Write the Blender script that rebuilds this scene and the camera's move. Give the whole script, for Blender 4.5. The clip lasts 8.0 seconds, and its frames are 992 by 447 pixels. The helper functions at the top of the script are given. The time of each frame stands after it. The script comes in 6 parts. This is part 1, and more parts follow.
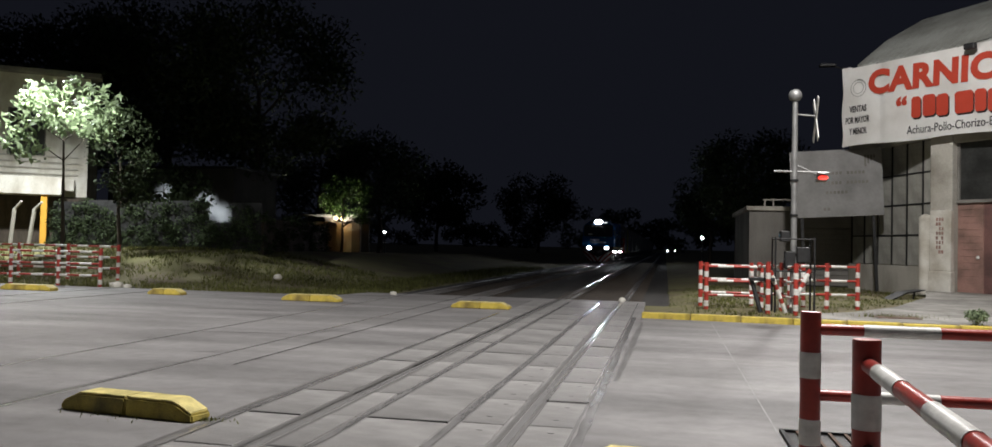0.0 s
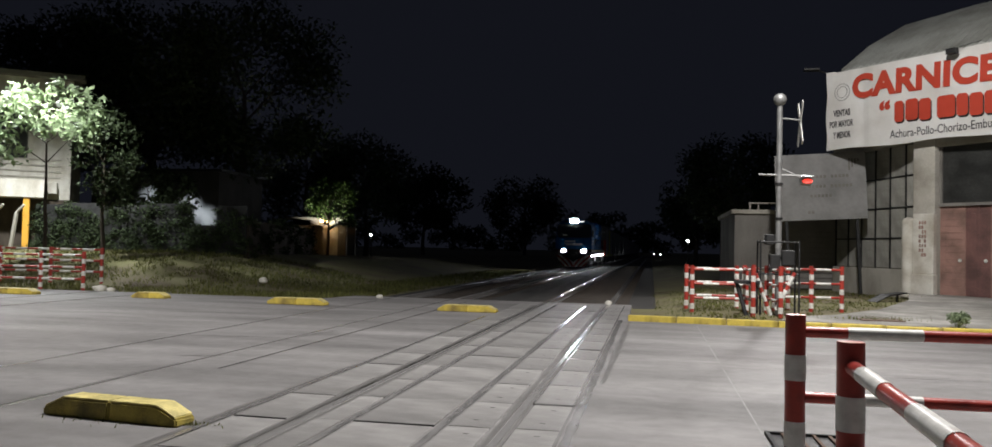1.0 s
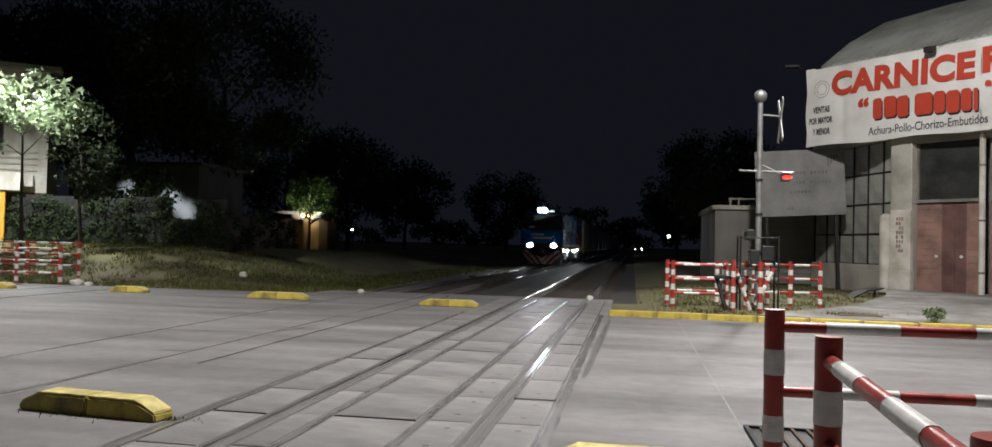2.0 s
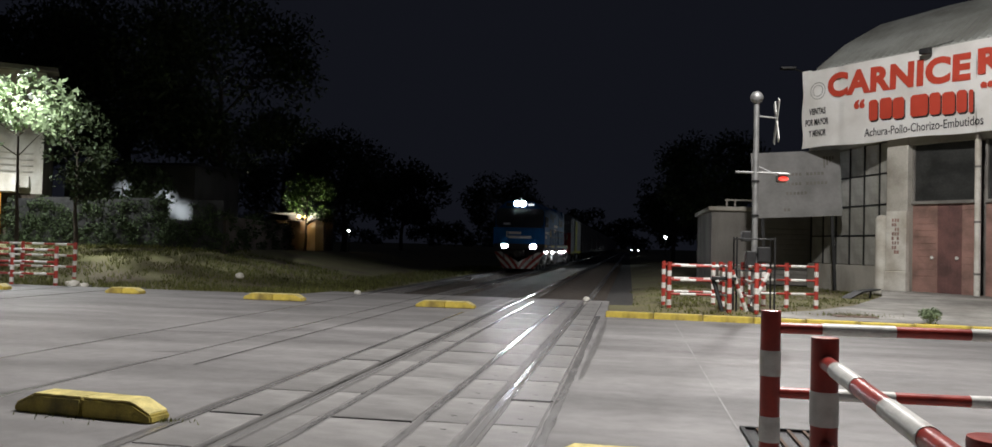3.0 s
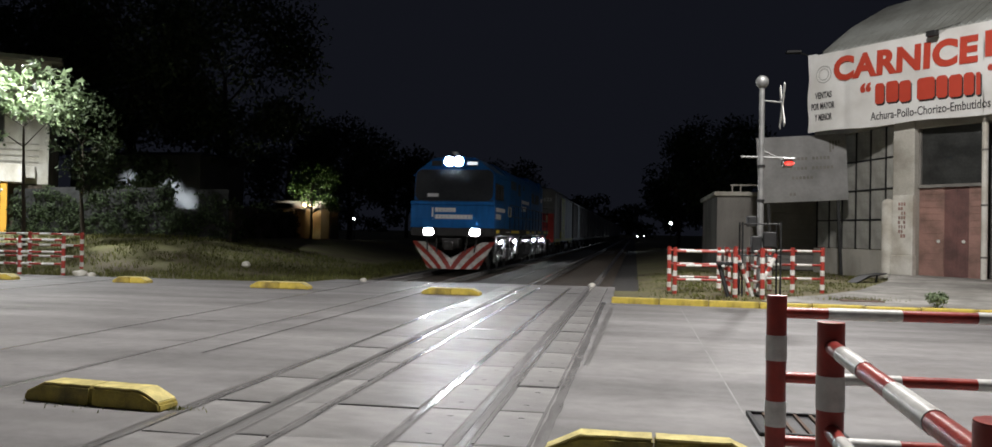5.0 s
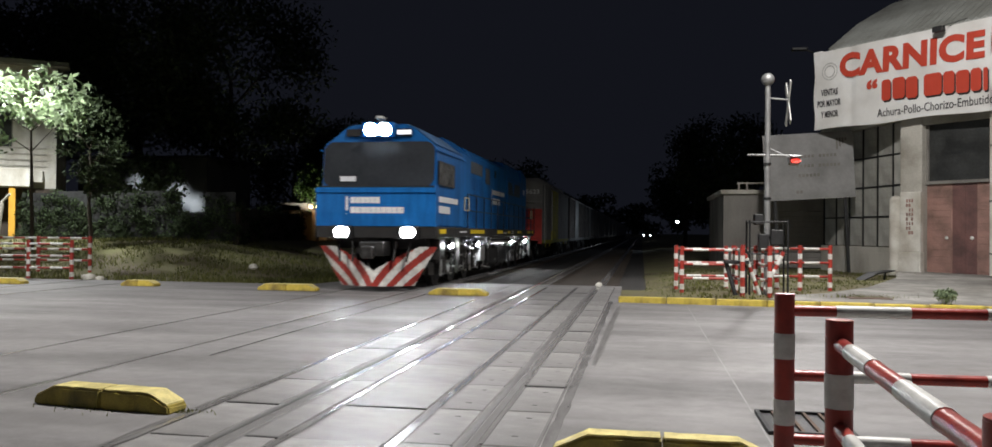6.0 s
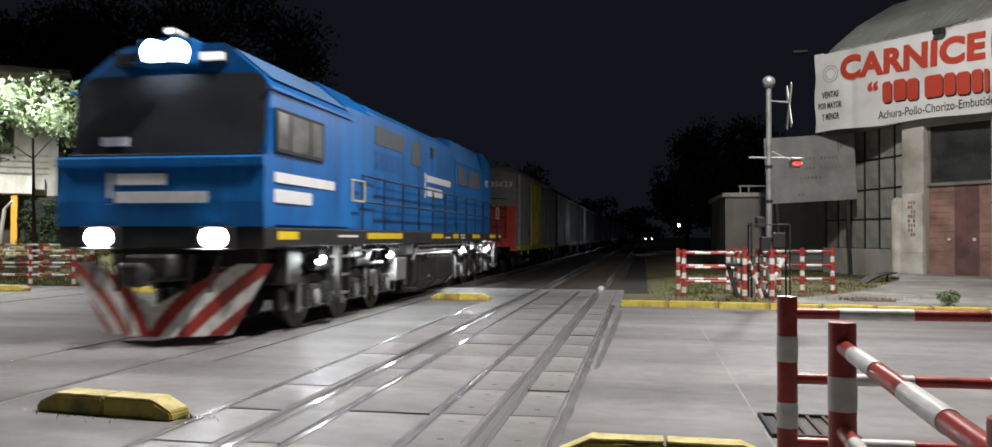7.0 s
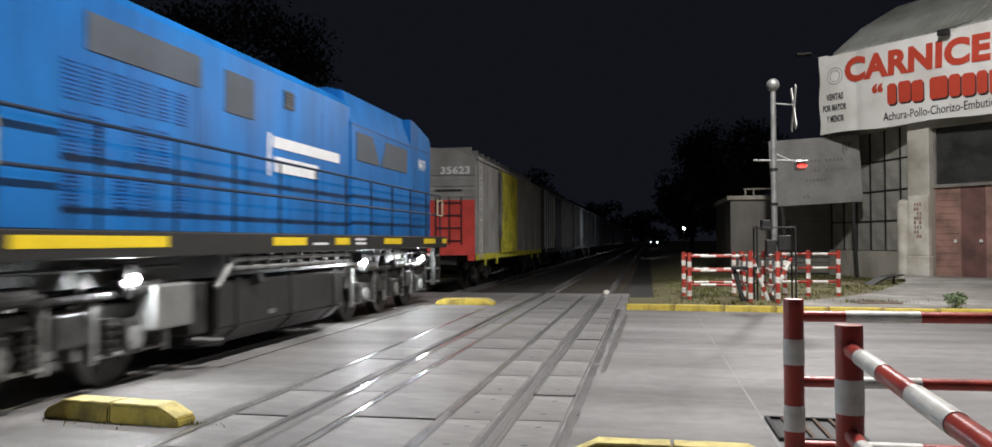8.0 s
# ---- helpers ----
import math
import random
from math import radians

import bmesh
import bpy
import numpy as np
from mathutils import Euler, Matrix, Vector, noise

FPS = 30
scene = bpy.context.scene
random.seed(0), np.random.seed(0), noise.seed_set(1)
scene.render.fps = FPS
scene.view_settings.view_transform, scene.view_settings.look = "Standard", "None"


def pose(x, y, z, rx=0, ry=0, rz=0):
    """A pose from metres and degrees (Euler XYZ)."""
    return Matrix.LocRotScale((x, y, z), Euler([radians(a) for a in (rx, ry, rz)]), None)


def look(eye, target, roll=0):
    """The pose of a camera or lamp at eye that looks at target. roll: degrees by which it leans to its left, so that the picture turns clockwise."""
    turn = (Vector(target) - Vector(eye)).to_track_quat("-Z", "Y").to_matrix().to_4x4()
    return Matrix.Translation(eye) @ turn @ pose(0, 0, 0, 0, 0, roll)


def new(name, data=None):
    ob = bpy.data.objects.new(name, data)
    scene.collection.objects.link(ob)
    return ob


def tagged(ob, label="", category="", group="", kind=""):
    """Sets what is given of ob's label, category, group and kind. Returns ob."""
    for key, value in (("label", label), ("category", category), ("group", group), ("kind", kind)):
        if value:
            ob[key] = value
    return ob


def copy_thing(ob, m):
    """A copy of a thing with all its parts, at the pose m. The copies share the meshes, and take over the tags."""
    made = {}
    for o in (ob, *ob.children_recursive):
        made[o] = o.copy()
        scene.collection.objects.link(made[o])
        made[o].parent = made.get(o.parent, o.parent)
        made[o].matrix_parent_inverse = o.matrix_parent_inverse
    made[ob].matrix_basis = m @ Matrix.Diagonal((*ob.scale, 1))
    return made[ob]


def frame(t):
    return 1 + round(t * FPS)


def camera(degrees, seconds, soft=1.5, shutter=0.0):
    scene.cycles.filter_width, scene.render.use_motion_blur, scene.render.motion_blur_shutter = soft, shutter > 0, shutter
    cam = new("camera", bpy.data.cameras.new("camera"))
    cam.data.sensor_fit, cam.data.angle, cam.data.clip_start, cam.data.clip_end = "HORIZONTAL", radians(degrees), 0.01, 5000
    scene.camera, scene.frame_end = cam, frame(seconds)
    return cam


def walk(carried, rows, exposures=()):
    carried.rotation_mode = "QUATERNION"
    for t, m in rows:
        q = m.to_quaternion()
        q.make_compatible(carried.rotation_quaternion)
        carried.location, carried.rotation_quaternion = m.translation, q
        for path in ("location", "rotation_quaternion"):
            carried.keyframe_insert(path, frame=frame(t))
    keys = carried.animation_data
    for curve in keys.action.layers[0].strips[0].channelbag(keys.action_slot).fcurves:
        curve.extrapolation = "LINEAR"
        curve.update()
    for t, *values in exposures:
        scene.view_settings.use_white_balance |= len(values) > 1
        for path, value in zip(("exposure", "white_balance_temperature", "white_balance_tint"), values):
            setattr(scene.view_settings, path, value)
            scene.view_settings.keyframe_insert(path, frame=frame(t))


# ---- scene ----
cam = camera(62.9, 8.0, 1.5, 0.6)
# seconds, yaw, pitch, roll of a hand-held camera that turns on the spot
PATH = [
    (0.0, 11.78, 1.54, -1.27), (0.5, 11.50, 1.80, -1.24), (1.0, 10.83, 1.78, -1.26), (1.5, 10.03, 1.41, -1.35),
    (3.0, 9.31, 1.53, -1.44), (3.5, 9.29, 1.19, -1.43), (4.0, 9.41, 0.88, -1.30), (4.5, 9.51, 0.64, -1.21),
    (6.0, 10.13, 0.61, -0.53), (6.5, 10.25, 0.75, -0.40), (7.0, 10.25, 0.92, -0.18), (7.5, 10.38, 1.13, 0.01),
    (8.0, 10.60, 1.24, 0.18)]
EYE = (0.0, 0.0, 1.45)
walk(cam, [(t, pose(*EYE, 90 + p, r, y)) for t, y, p, r in PATH])

# ---- light: night, street lamps, an added lamp for the shop ----
world = bpy.data.worlds.new("night")
scene.world = world
world.use_nodes = True
sky = world.node_tree.nodes["Background"]
sky.inputs["Color"].default_value = (0.0061, 0.0068, 0.0104, 1)
sky.inputs["Strength"].default_value = 1.0


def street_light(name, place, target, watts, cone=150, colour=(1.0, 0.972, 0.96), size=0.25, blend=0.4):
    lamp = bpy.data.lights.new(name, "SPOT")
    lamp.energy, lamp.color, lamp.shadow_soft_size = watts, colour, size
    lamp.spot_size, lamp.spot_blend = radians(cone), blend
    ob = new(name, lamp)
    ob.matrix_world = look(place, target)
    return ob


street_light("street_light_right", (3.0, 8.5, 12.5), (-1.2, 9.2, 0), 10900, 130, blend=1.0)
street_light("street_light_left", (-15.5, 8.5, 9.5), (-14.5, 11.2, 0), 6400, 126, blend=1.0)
# made-up lamp above the view that brightens the shop front
street_light("shop_fill_light", (3.0, 12.0, 14.0), (8.3, 25.5, 2.0), 11500, 80, size=0.6, blend=0.7)
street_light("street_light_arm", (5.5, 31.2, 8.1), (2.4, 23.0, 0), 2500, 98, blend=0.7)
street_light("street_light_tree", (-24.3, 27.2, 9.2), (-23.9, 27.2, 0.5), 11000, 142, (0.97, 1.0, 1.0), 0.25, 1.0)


# ---- materials ----
def mat(name, col, rough=0.6, metal=0.0, var=0.2, scale=2.0, fine=30.0, bump=0.15, stretch=(1, 1, 1), stain=None, each=0.0, rvar=0.12, spec=0.5, streak=None):
    m = bpy.data.materials.new(name)
    m.use_nodes = True
    nt = m.node_tree
    nodes, links = nt.nodes, nt.links
    b = nodes["Principled BSDF"]
    b.inputs["Metallic"].default_value = metal
    b.inputs["Specular IOR Level"].default_value = spec
    tc, mp = nodes.new("ShaderNodeTexCoord"), nodes.new("ShaderNodeMapping")
    mp.inputs["Scale"].default_value = stretch
    links.new(tc.outputs["Object"], mp.inputs["Vector"])
    big, small = nodes.new("ShaderNodeTexNoise"), nodes.new("ShaderNodeTexNoise")
    for n, s, d in ((big, scale, 5.0), (small, fine, 3.0)):
        n.inputs["Scale"].default_value, n.inputs["Detail"].default_value = s, d
        links.new(mp.outputs["Vector"], n.inputs["Vector"])
    ramp = nodes.new("ShaderNodeValToRGB")
    low = stain if stain else [c * (1 - var) for c in col]
    ramp.color_ramp.elements[0].position, ramp.color_ramp.elements[1].position = 0.32, 0.62
    ramp.color_ramp.elements[0].color = (*low, 1)
    ramp.color_ramp.elements[1].color = (*[min(1, c * (1 + var * 0.5)) for c in col], 1)
    links.new(big.outputs["Fac"], ramp.inputs["Fac"])
    grain = nodes.new("ShaderNodeMix")
    grain.data_type, grain.blend_type = "RGBA", "MULTIPLY"
    grain.inputs["Factor"].default_value = 1.0
    gr = nodes.new("ShaderNodeMapRange")
    gr.inputs["To Min"].default_value, gr.inputs["To Max"].default_value = 1 - var, 1 + var
    links.new(small.outputs["Fac"], gr.inputs["Value"])
    links.new(ramp.outputs["Color"], grain.inputs["A"])
    links.new(gr.outputs["Result"], grain.inputs["B"])
    out = grain.outputs["Result"]
    for st in (streak or ()):
        ms, ns, rs, xs = nodes.new("ShaderNodeMapping"), nodes.new("ShaderNodeTexNoise"), nodes.new("ShaderNodeMapRange"), nodes.new("ShaderNodeMix")
        ms.inputs["Scale"].default_value = st[:3]
        ns.inputs["Scale"].default_value, ns.inputs["Detail"].default_value = 1.0, 6.0
        rs.inputs["From Min"].default_value, rs.inputs["From Max"].default_value = 0.36, 0.6
        rs.inputs["To Min"].default_value, rs.inputs["To Max"].default_value = st[3], 1.08
        xs.data_type, xs.blend_type = "RGBA", "MULTIPLY"
        xs.inputs["Factor"].default_value = 1.0
        links.new(tc.outputs["Object"], ms.inputs["Vector"])
        links.new(ms.outputs["Vector"], ns.inputs["Vector"])
        links.new(ns.outputs["Fac"], rs.inputs["Value"])
        links.new(out, xs.inputs["A"])
        links.new(rs.outputs["Result"], xs.inputs["B"])
        out = xs.outputs["Result"]
    if each:
        info, er, em = nodes.new("ShaderNodeObjectInfo"), nodes.new("ShaderNodeMapRange"), nodes.new("ShaderNodeMix")
        er.inputs["To Min"].default_value, er.inputs["To Max"].default_value = 1 - each, 1 + each
        em.data_type, em.blend_type = "RGBA", "MULTIPLY"
        em.inputs["Factor"].default_value = 1.0
        links.new(info.outputs["Random"], er.inputs["Value"])
        links.new(out, em.inputs["A"])
        links.new(er.outputs["Result"], em.inputs["B"])
        out = em.outputs["Result"]
    links.new(out, b.inputs["Base Color"])
    rr = nodes.new("ShaderNodeMapRange")
    rr.inputs["To Min"].default_value, rr.inputs["To Max"].default_value = max(0.02, rough - rvar), min(1, rough + rvar)
    links.new(big.outputs["Fac"], rr.inputs["Value"])
    links.new(rr.outputs["Result"], b.inputs["Roughness"])
    if bump:
        bp = nodes.new("ShaderNodeBump")
        bp.inputs["Strength"].default_value, bp.inputs["Distance"].default_value = bump, 0.02
        links.new(small.outputs["Fac"], bp.inputs["Height"])
        links.new(bp.outputs["Normal"], b.inputs["Normal"])
    return m


def glow(name, col, strength):
    m = bpy.data.materials.new(name)
    m.use_nodes = True
    b = m.node_tree.nodes["Principled BSDF"]
    b.inputs["Base Color"].default_value = (0.8, 0.8, 0.8, 1)
    b.inputs["Emission Color"].default_value = (*col, 1)
    b.inputs["Emission Strength"].default_value = strength
    return m


def leaf_mat(name, col, rough=0.5):
    m = mat(name, col, rough, 0, 0.35, 0.6, 3.0, 0.0)
    nt = m.node_tree
    nt.nodes["Principled BSDF"].inputs["Specular IOR Level"].default_value = 0.15
    geo, mr, hs = nt.nodes.new("ShaderNodeNewGeometry"), nt.nodes.new("ShaderNodeMapRange"), nt.nodes.new("ShaderNodeHueSaturation")
    mr.inputs["To Min"].default_value, mr.inputs["To Max"].default_value = 0.55, 1.5
    b = nt.nodes["Principled BSDF"]
    src = b.inputs["Base Color"].links[0].from_socket
    nt.links.new(geo.outputs["Random Per Island"], mr.inputs["Value"])
    nt.links.new(mr.outputs["Result"], hs.inputs["Value"])
    nt.links.new(src, hs.inputs["Color"])
    nt.links.new(hs.outputs["Color"], b.inputs["Base Color"])
    through_light, both = nt.nodes.new("ShaderNodeBsdfTranslucent"), nt.nodes.new("ShaderNodeMixShader")
    both.inputs["Fac"].default_value = 0.4
    nt.links.new(hs.outputs["Color"], through_light.inputs["Color"])
    nt.links.new(b.outputs["BSDF"], both.inputs[1])
    nt.links.new(through_light.outputs["BSDF"], both.inputs[2])
    nt.links.new(both.outputs["Shader"], nt.nodes["Material Output"].inputs["Surface"])
    return m


M_ROAD = mat("worn_concrete_road", (0.228, 0.219, 0.214), 0.6, 0, 0.16, 0.35, 60, 0.25, (0.35, 1.6, 1), (0.212, 0.204, 0.198), 0, 0.14, 0.25, ((0.13, 0.7, 1, 0.76), (0.5, 1.5, 1, 0.82), (5.0, 6.0, 1, 0.93)))
M_SLAB = mat("crossing_concrete", (0.29, 0.28, 0.27), 0.46, 0, 0.14, 1.5, 70, 0.2, (1, 1, 1), (0.22, 0.212, 0.204), 0.1, 0.16, 0.3, ((0.3, 0.8, 1, 0.78), (3.0, 5.0, 1, 0.84)))
M_DIRT = mat("road_dirt", (0.115, 0.11, 0.103), 0.7, 0, 0.3, 4, 60, 0.3, (1, 0.3, 1))
M_STAIN = mat("oil_stain", (0.115, 0.11, 0.105), 0.45, 0, 0.25, 3, 60, 0.2, (3, 0.4, 1), (0.16, 0.155, 0.148))
M_SEAL = mat("worn_edge_strip", (0.235, 0.227, 0.22), 0.2, 0.1, 0.25, 3, 40, 0.03, (3, 0.6, 1), rvar=0.06, spec=1.0)
M_EDGE = mat("worn_edge_steel", (0.33, 0.32, 0.31), 0.16, 0.3, 0.08, 4, 50, 0.0)
M_DARKWALL = mat("dark_old_wall", (0.075, 0.073, 0.07), 0.9, 0, 0.25, 0.9, 25, 0.3, (1, 1, 0.5), (0.05, 0.048, 0.045))
M_LOUVRE = mat("louvre_blue", (0.003, 0.09, 0.33), 0.5, 0, 0.1, 2, 40, 0.0)
# weathered wagon grey with the unlit darkness put into the colour
M_WAGUNLIT = mat("unlit_weathered_wagon", (0.02, 0.02, 0.021), 0.45, 0.0, 0.3, 1.2, 30, 0.15, (1, 1, 1), (0.04, 0.036, 0.03), 0.3)
M_JOINT = mat("pale_joint_filler", (0.29, 0.285, 0.275), 0.7, 0, 0.2, 4, 60, 0.3)
M_TAR = mat("tar_joint", (0.03, 0.029, 0.028), 0.5, 0, 0.3, 4, 60, 0.3)
M_EARTH = mat("grass_and_earth", (0.13, 0.125, 0.05), 0.95, 0, 0.3, 0.5, 14, 0.6, (1, 1, 1), (0.1, 0.075, 0.045))
M_BALLAST = mat("ballast", (0.036, 0.033, 0.03), 0.95, 0, 0.4, 1.5, 22, 1.0)
M_RAILING = mat("dark_blue_railing_paint", (0.008, 0.022, 0.055), 0.45, 0, 0.2, 3, 50, 0.0)
M_CREAM = mat("cream_paint", (0.6, 0.53, 0.33), 0.5, 0, 0.12, 5, 50, 0.0)
# roof blue made paler by dust and by lamp sheen put into the colour
M_ROOFSHEEN = mat("dusty_roof_sheen", (0.085, 0.2, 0.4), 0.45, 0, 0.2, 1.5, 30, 0.1, (1, 1, 1), (0.12, 0.2, 0.33))
M_MESH = mat("dusty_wire_mesh", (0.085, 0.1, 0.12), 0.6, 0.2, 0.2, 3, 60, 0.2)
M_MAROON = mat("dark_maroon_paint", (0.17, 0.085, 0.075), 0.55, 0, 0.25, 1.6, 20, 0.2, (1, 1, 2), (0.1, 0.055, 0.05))
# the far lamp's gleam on the wagon ribs is put into this pale colour
M_RIBGLEAM = mat("wagon_rib_gleam", (0.36, 0.36, 0.37), 0.35, 0.5, 0.3, 2, 30, 0.1)
M_STEEL = mat("polished_rail_steel", (0.36, 0.35, 0.34), 0.16, 0.35, 0.15, 2, 50, 0.05, (1, 0.1, 1))
M_RAILDULL = mat("dirty_rail_steel", (0.23, 0.222, 0.215), 0.18, 0.1, 0.2, 2, 50, 0.05, (1, 0.1, 1))
M_BLUEDARK = mat("shaded_blue_recess", (0.004, 0.075, 0.26), 0.5, 0, 0.1, 2, 40, 0.0)
M_RUST = mat("rusty_steel", (0.12, 0.075, 0.05), 0.7, 0.4, 0.3, 6, 60, 0.3)
M_SLEEPER = mat("old_sleeper_wood", (0.07, 0.055, 0.042), 0.9, 0, 0.3, 3, 30, 0.5, (1, 6, 6))
M_YELLOW = mat("worn_yellow_paint", (0.56, 0.43, 0.07), 0.6, 0, 0.2, 4, 60, 0.4, (1, 1, 1), (0.3, 0.22, 0.06), streak=((5.0, 5.0, 2.0, 0.72),))
# near dividers: dirt, and the front faces' shade put into a darker yellow
M_YELLOWSHADE = mat("dirty_shaded_yellow_paint", (0.3, 0.235, 0.04), 0.7, 0, 0.3, 5, 60, 0.4, (1, 1, 1), (0.17, 0.14, 0.035), streak=((6.0, 6.0, 2.0, 0.6),))
# divider tops: lamp light is put into a paler yellow
M_YELLOWLIT = mat("lit_pale_yellow_paint", (0.66, 0.56, 0.22), 0.65, 0, 0.2, 6, 60, 0.4, (1, 1, 1), (0.5, 0.42, 0.16), streak=((8.0, 8.0, 2.0, 0.75),))
M_PAVE = mat("pavement_concrete", (0.27, 0.26, 0.235), 0.8, 0, 0.2, 0.8, 40, 0.3, (1, 1, 1), (0.16, 0.15, 0.13), 0, 0.12, 0.5, ((0.5, 0.5, 1, 0.65), (4.0, 4.0, 1, 0.8)))
M_RED = mat("red_gloss_paint", (0.36, 0.042, 0.028), 0.35, 0, 0.15, 8, 60, 0.08, (1, 1, 1), (0.24, 0.03, 0.025))
M_WHITE = mat("white_gloss_paint", (0.72, 0.71, 0.67), 0.38, 0, 0.1, 8, 60, 0.08, (1, 1, 1), (0.5, 0.49, 0.45))
M_BLUE = mat("blue_loco_paint", (0.008, 0.142, 0.425), 0.45, 0, 0.18, 0.9, 40, 0.04, (1, 1, 0.5), (0.009, 0.108, 0.34), spec=0.22, streak=((1.6, 1.6, 0.3, 0.85), (6.0, 6.0, 0.9, 0.9)))
M_BLACK = mat("black_underframe", (0.014, 0.014, 0.014), 0.45, 0, 0.35, 3, 40, 0.2, (1, 1, 1), (0.024, 0.022, 0.02))
M_GRIME = mat("grimy_running_gear", (0.05, 0.048, 0.046), 0.42, 0.4, 0.35, 5, 40, 0.3, (1, 1, 1), (0.014, 0.013, 0.012))
M_GLASS = mat("dark_windscreen", (0.045, 0.049, 0.054), 0.1, 0, 0.2, 1, 10, 0.0, rvar=0.03)
M_CURTAIN = mat("side_window_glass", (0.12, 0.12, 0.115), 0.2, 0, 0.3, 3, 20, 0.0)
M_LETTER = mat("white_lettering", (0.8, 0.8, 0.8), 0.5, 0, 0.06, 6, 60, 0.0)
M_REFLECT = mat("yellow_reflector", (0.85, 0.62, 0.02), 0.4, 0, 0.08, 6, 60, 0.0)
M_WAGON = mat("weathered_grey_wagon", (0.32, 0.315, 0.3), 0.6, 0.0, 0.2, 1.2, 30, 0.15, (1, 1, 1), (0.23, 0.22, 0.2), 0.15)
M_DOORY = mat("dull_yellow_wagon_door", (0.6, 0.56, 0.03), 0.55, 0, 0.2, 2, 30, 0.15, (1, 1, 1), (0.33, 0.3, 0.04))
M_WAGRED = mat("faded_red_wagon_end", (0.6, 0.055, 0.04), 0.6, 0, 0.2, 2, 30, 0.1)
M_PLASTER = mat("stained_plaster", (0.42, 0.4, 0.35), 0.85, 0, 0.2, 0.9, 25, 0.3, (1, 1, 0.5), (0.24, 0.22, 0.18))
M_PLASTER2 = mat("grey_render", (0.2, 0.19, 0.17), 0.9, 0, 0.2, 0.8, 25, 0.3, (1, 1, 0.4), (0.11, 0.1, 0.09))
M_DIRTYWHITE = mat("dirty_white_paint", (0.62, 0.6, 0.54), 0.7, 0, 0.15, 1.4, 20, 0.2, (1, 1, 0.5), (0.4, 0.36, 0.29))
M_BRICKRED = mat("brick_red_shutter", (0.33, 0.19, 0.155), 0.6, 0, 0.2, 1.6, 20, 0.2, (1, 1, 2), (0.17, 0.105, 0.085))
M_DARKGLASS = mat("dusty_dark_glass", (0.035, 0.036, 0.034), 0.35, 0, 0.4, 1.5, 12, 0.05)
M_FROST = mat("dusty_frosted_panes", (0.36, 0.355, 0.32), 0.5, 0, 0.25, 1.2, 12, 0.05, (1, 1, 1), (0.2, 0.195, 0.17), 0.2)
M_IRON = mat("dark_iron", (0.03, 0.03, 0.03), 0.55, 0.5, 0.3, 6, 50, 0.2)
M_BANNER = mat("white_vinyl_banner", (0.72, 0.71, 0.68), 0.4, 0, 0.05, 0.8, 8, 0.0, (1, 1, 1), (0.6, 0.58, 0.54))
M_HOARD = mat("faded_hoarding", (0.21, 0.207, 0.2), 0.6, 0, 0.15, 0.9, 10, 0.05, (1, 1, 1), (0.14, 0.137, 0.13))
M_SIGNRED = mat("red_vinyl", (0.5, 0.062, 0.035), 0.4, 0, 0.06, 3, 30, 0.0)
M_SIGNDARK = mat("dark_vinyl", (0.03, 0.028, 0.028), 0.45, 0, 0.1, 3, 30, 0.0)
M_SIGNGREY = mat("faded_grey_print", (0.36, 0.35, 0.33), 0.5, 0, 0.1, 3, 30, 0.0)
M_ROOF = mat("corrugated_sheet_roof", (0.36, 0.37, 0.34), 0.5, 0.3, 0.2, 0.7, 20, 0.1, (1, 1, 1), (0.22, 0.22, 0.19))
M_GALV = mat("galvanised_pole", (0.3, 0.3, 0.29), 0.5, 0.6, 0.2, 5, 60, 0.1)
# bark; also the colour of the shade painted under the house canopy
M_BARKSHADE = mat("bark_and_shade", (0.07, 0.055, 0.042), 0.95, 0, 0.35, 4, 25, 0.8, (1, 1, 0.3))
M_LEAF = leaf_mat("leaves", (0.05, 0.085, 0.022))
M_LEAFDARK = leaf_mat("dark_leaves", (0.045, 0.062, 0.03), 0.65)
M_GRASS = leaf_mat("grass_blades", (0.13, 0.135, 0.045), 0.7)
# the pale bush's leaves; on the small tree they stand in for lamp light
M_LEAFPALE = leaf_mat("pale_and_lamplit_leaves", (0.23, 0.29, 0.17))
M_ORANGE = mat("orange_yellow_paint", (0.7, 0.36, 0.04), 0.6, 0, 0.12, 3, 30, 0.1)
G_HEAD = glow("headlamp", (0.95, 0.96, 1.0), 175)
G_TOP = glow("top_headlamp", (0.9, 0.95, 1.0), 460)
G_STEP = glow("step_lamp", (0.92, 0.97, 1.0), 800)
# glow of the lamps added behind the locomotive
G_ENDFILL = glow("wagon_end_fill", (0.95, 0.97, 1.0), 110)
G_NUMBER = glow("lit_number_box", (0.9, 0.95, 1.0), 1.1)
G_SIGNAL = glow("red_signal_lens", (1.0, 0.03, 0.012), 1.5)
G_FAR = glow("far_lamp", (0.9, 0.97, 1.0), 30)
G_WARM = glow("warm_lamp", (1.0, 0.5, 0.12), 14)


# ---- mesh helpers ----
def box(bm, x0, x1, y0, y1, z0, z1, bevel=0.0):
    vs = bmesh.ops.create_cube(bm, size=1.0)["verts"]
    for v in vs:
        v.co = Vector((x0 + (x1 - x0) * (v.co.x + 0.5), y0 + (y1 - y0) * (v.co.y + 0.5), z0 + (z1 - z0) * (v.co.z + 0.5)))
    if bevel:
        es = list({e for v in vs for e in v.link_edges})
        bmesh.ops.bevel(bm, geom=es, offset=bevel, segments=2, affect="EDGES", profile=0.5)
    return bm


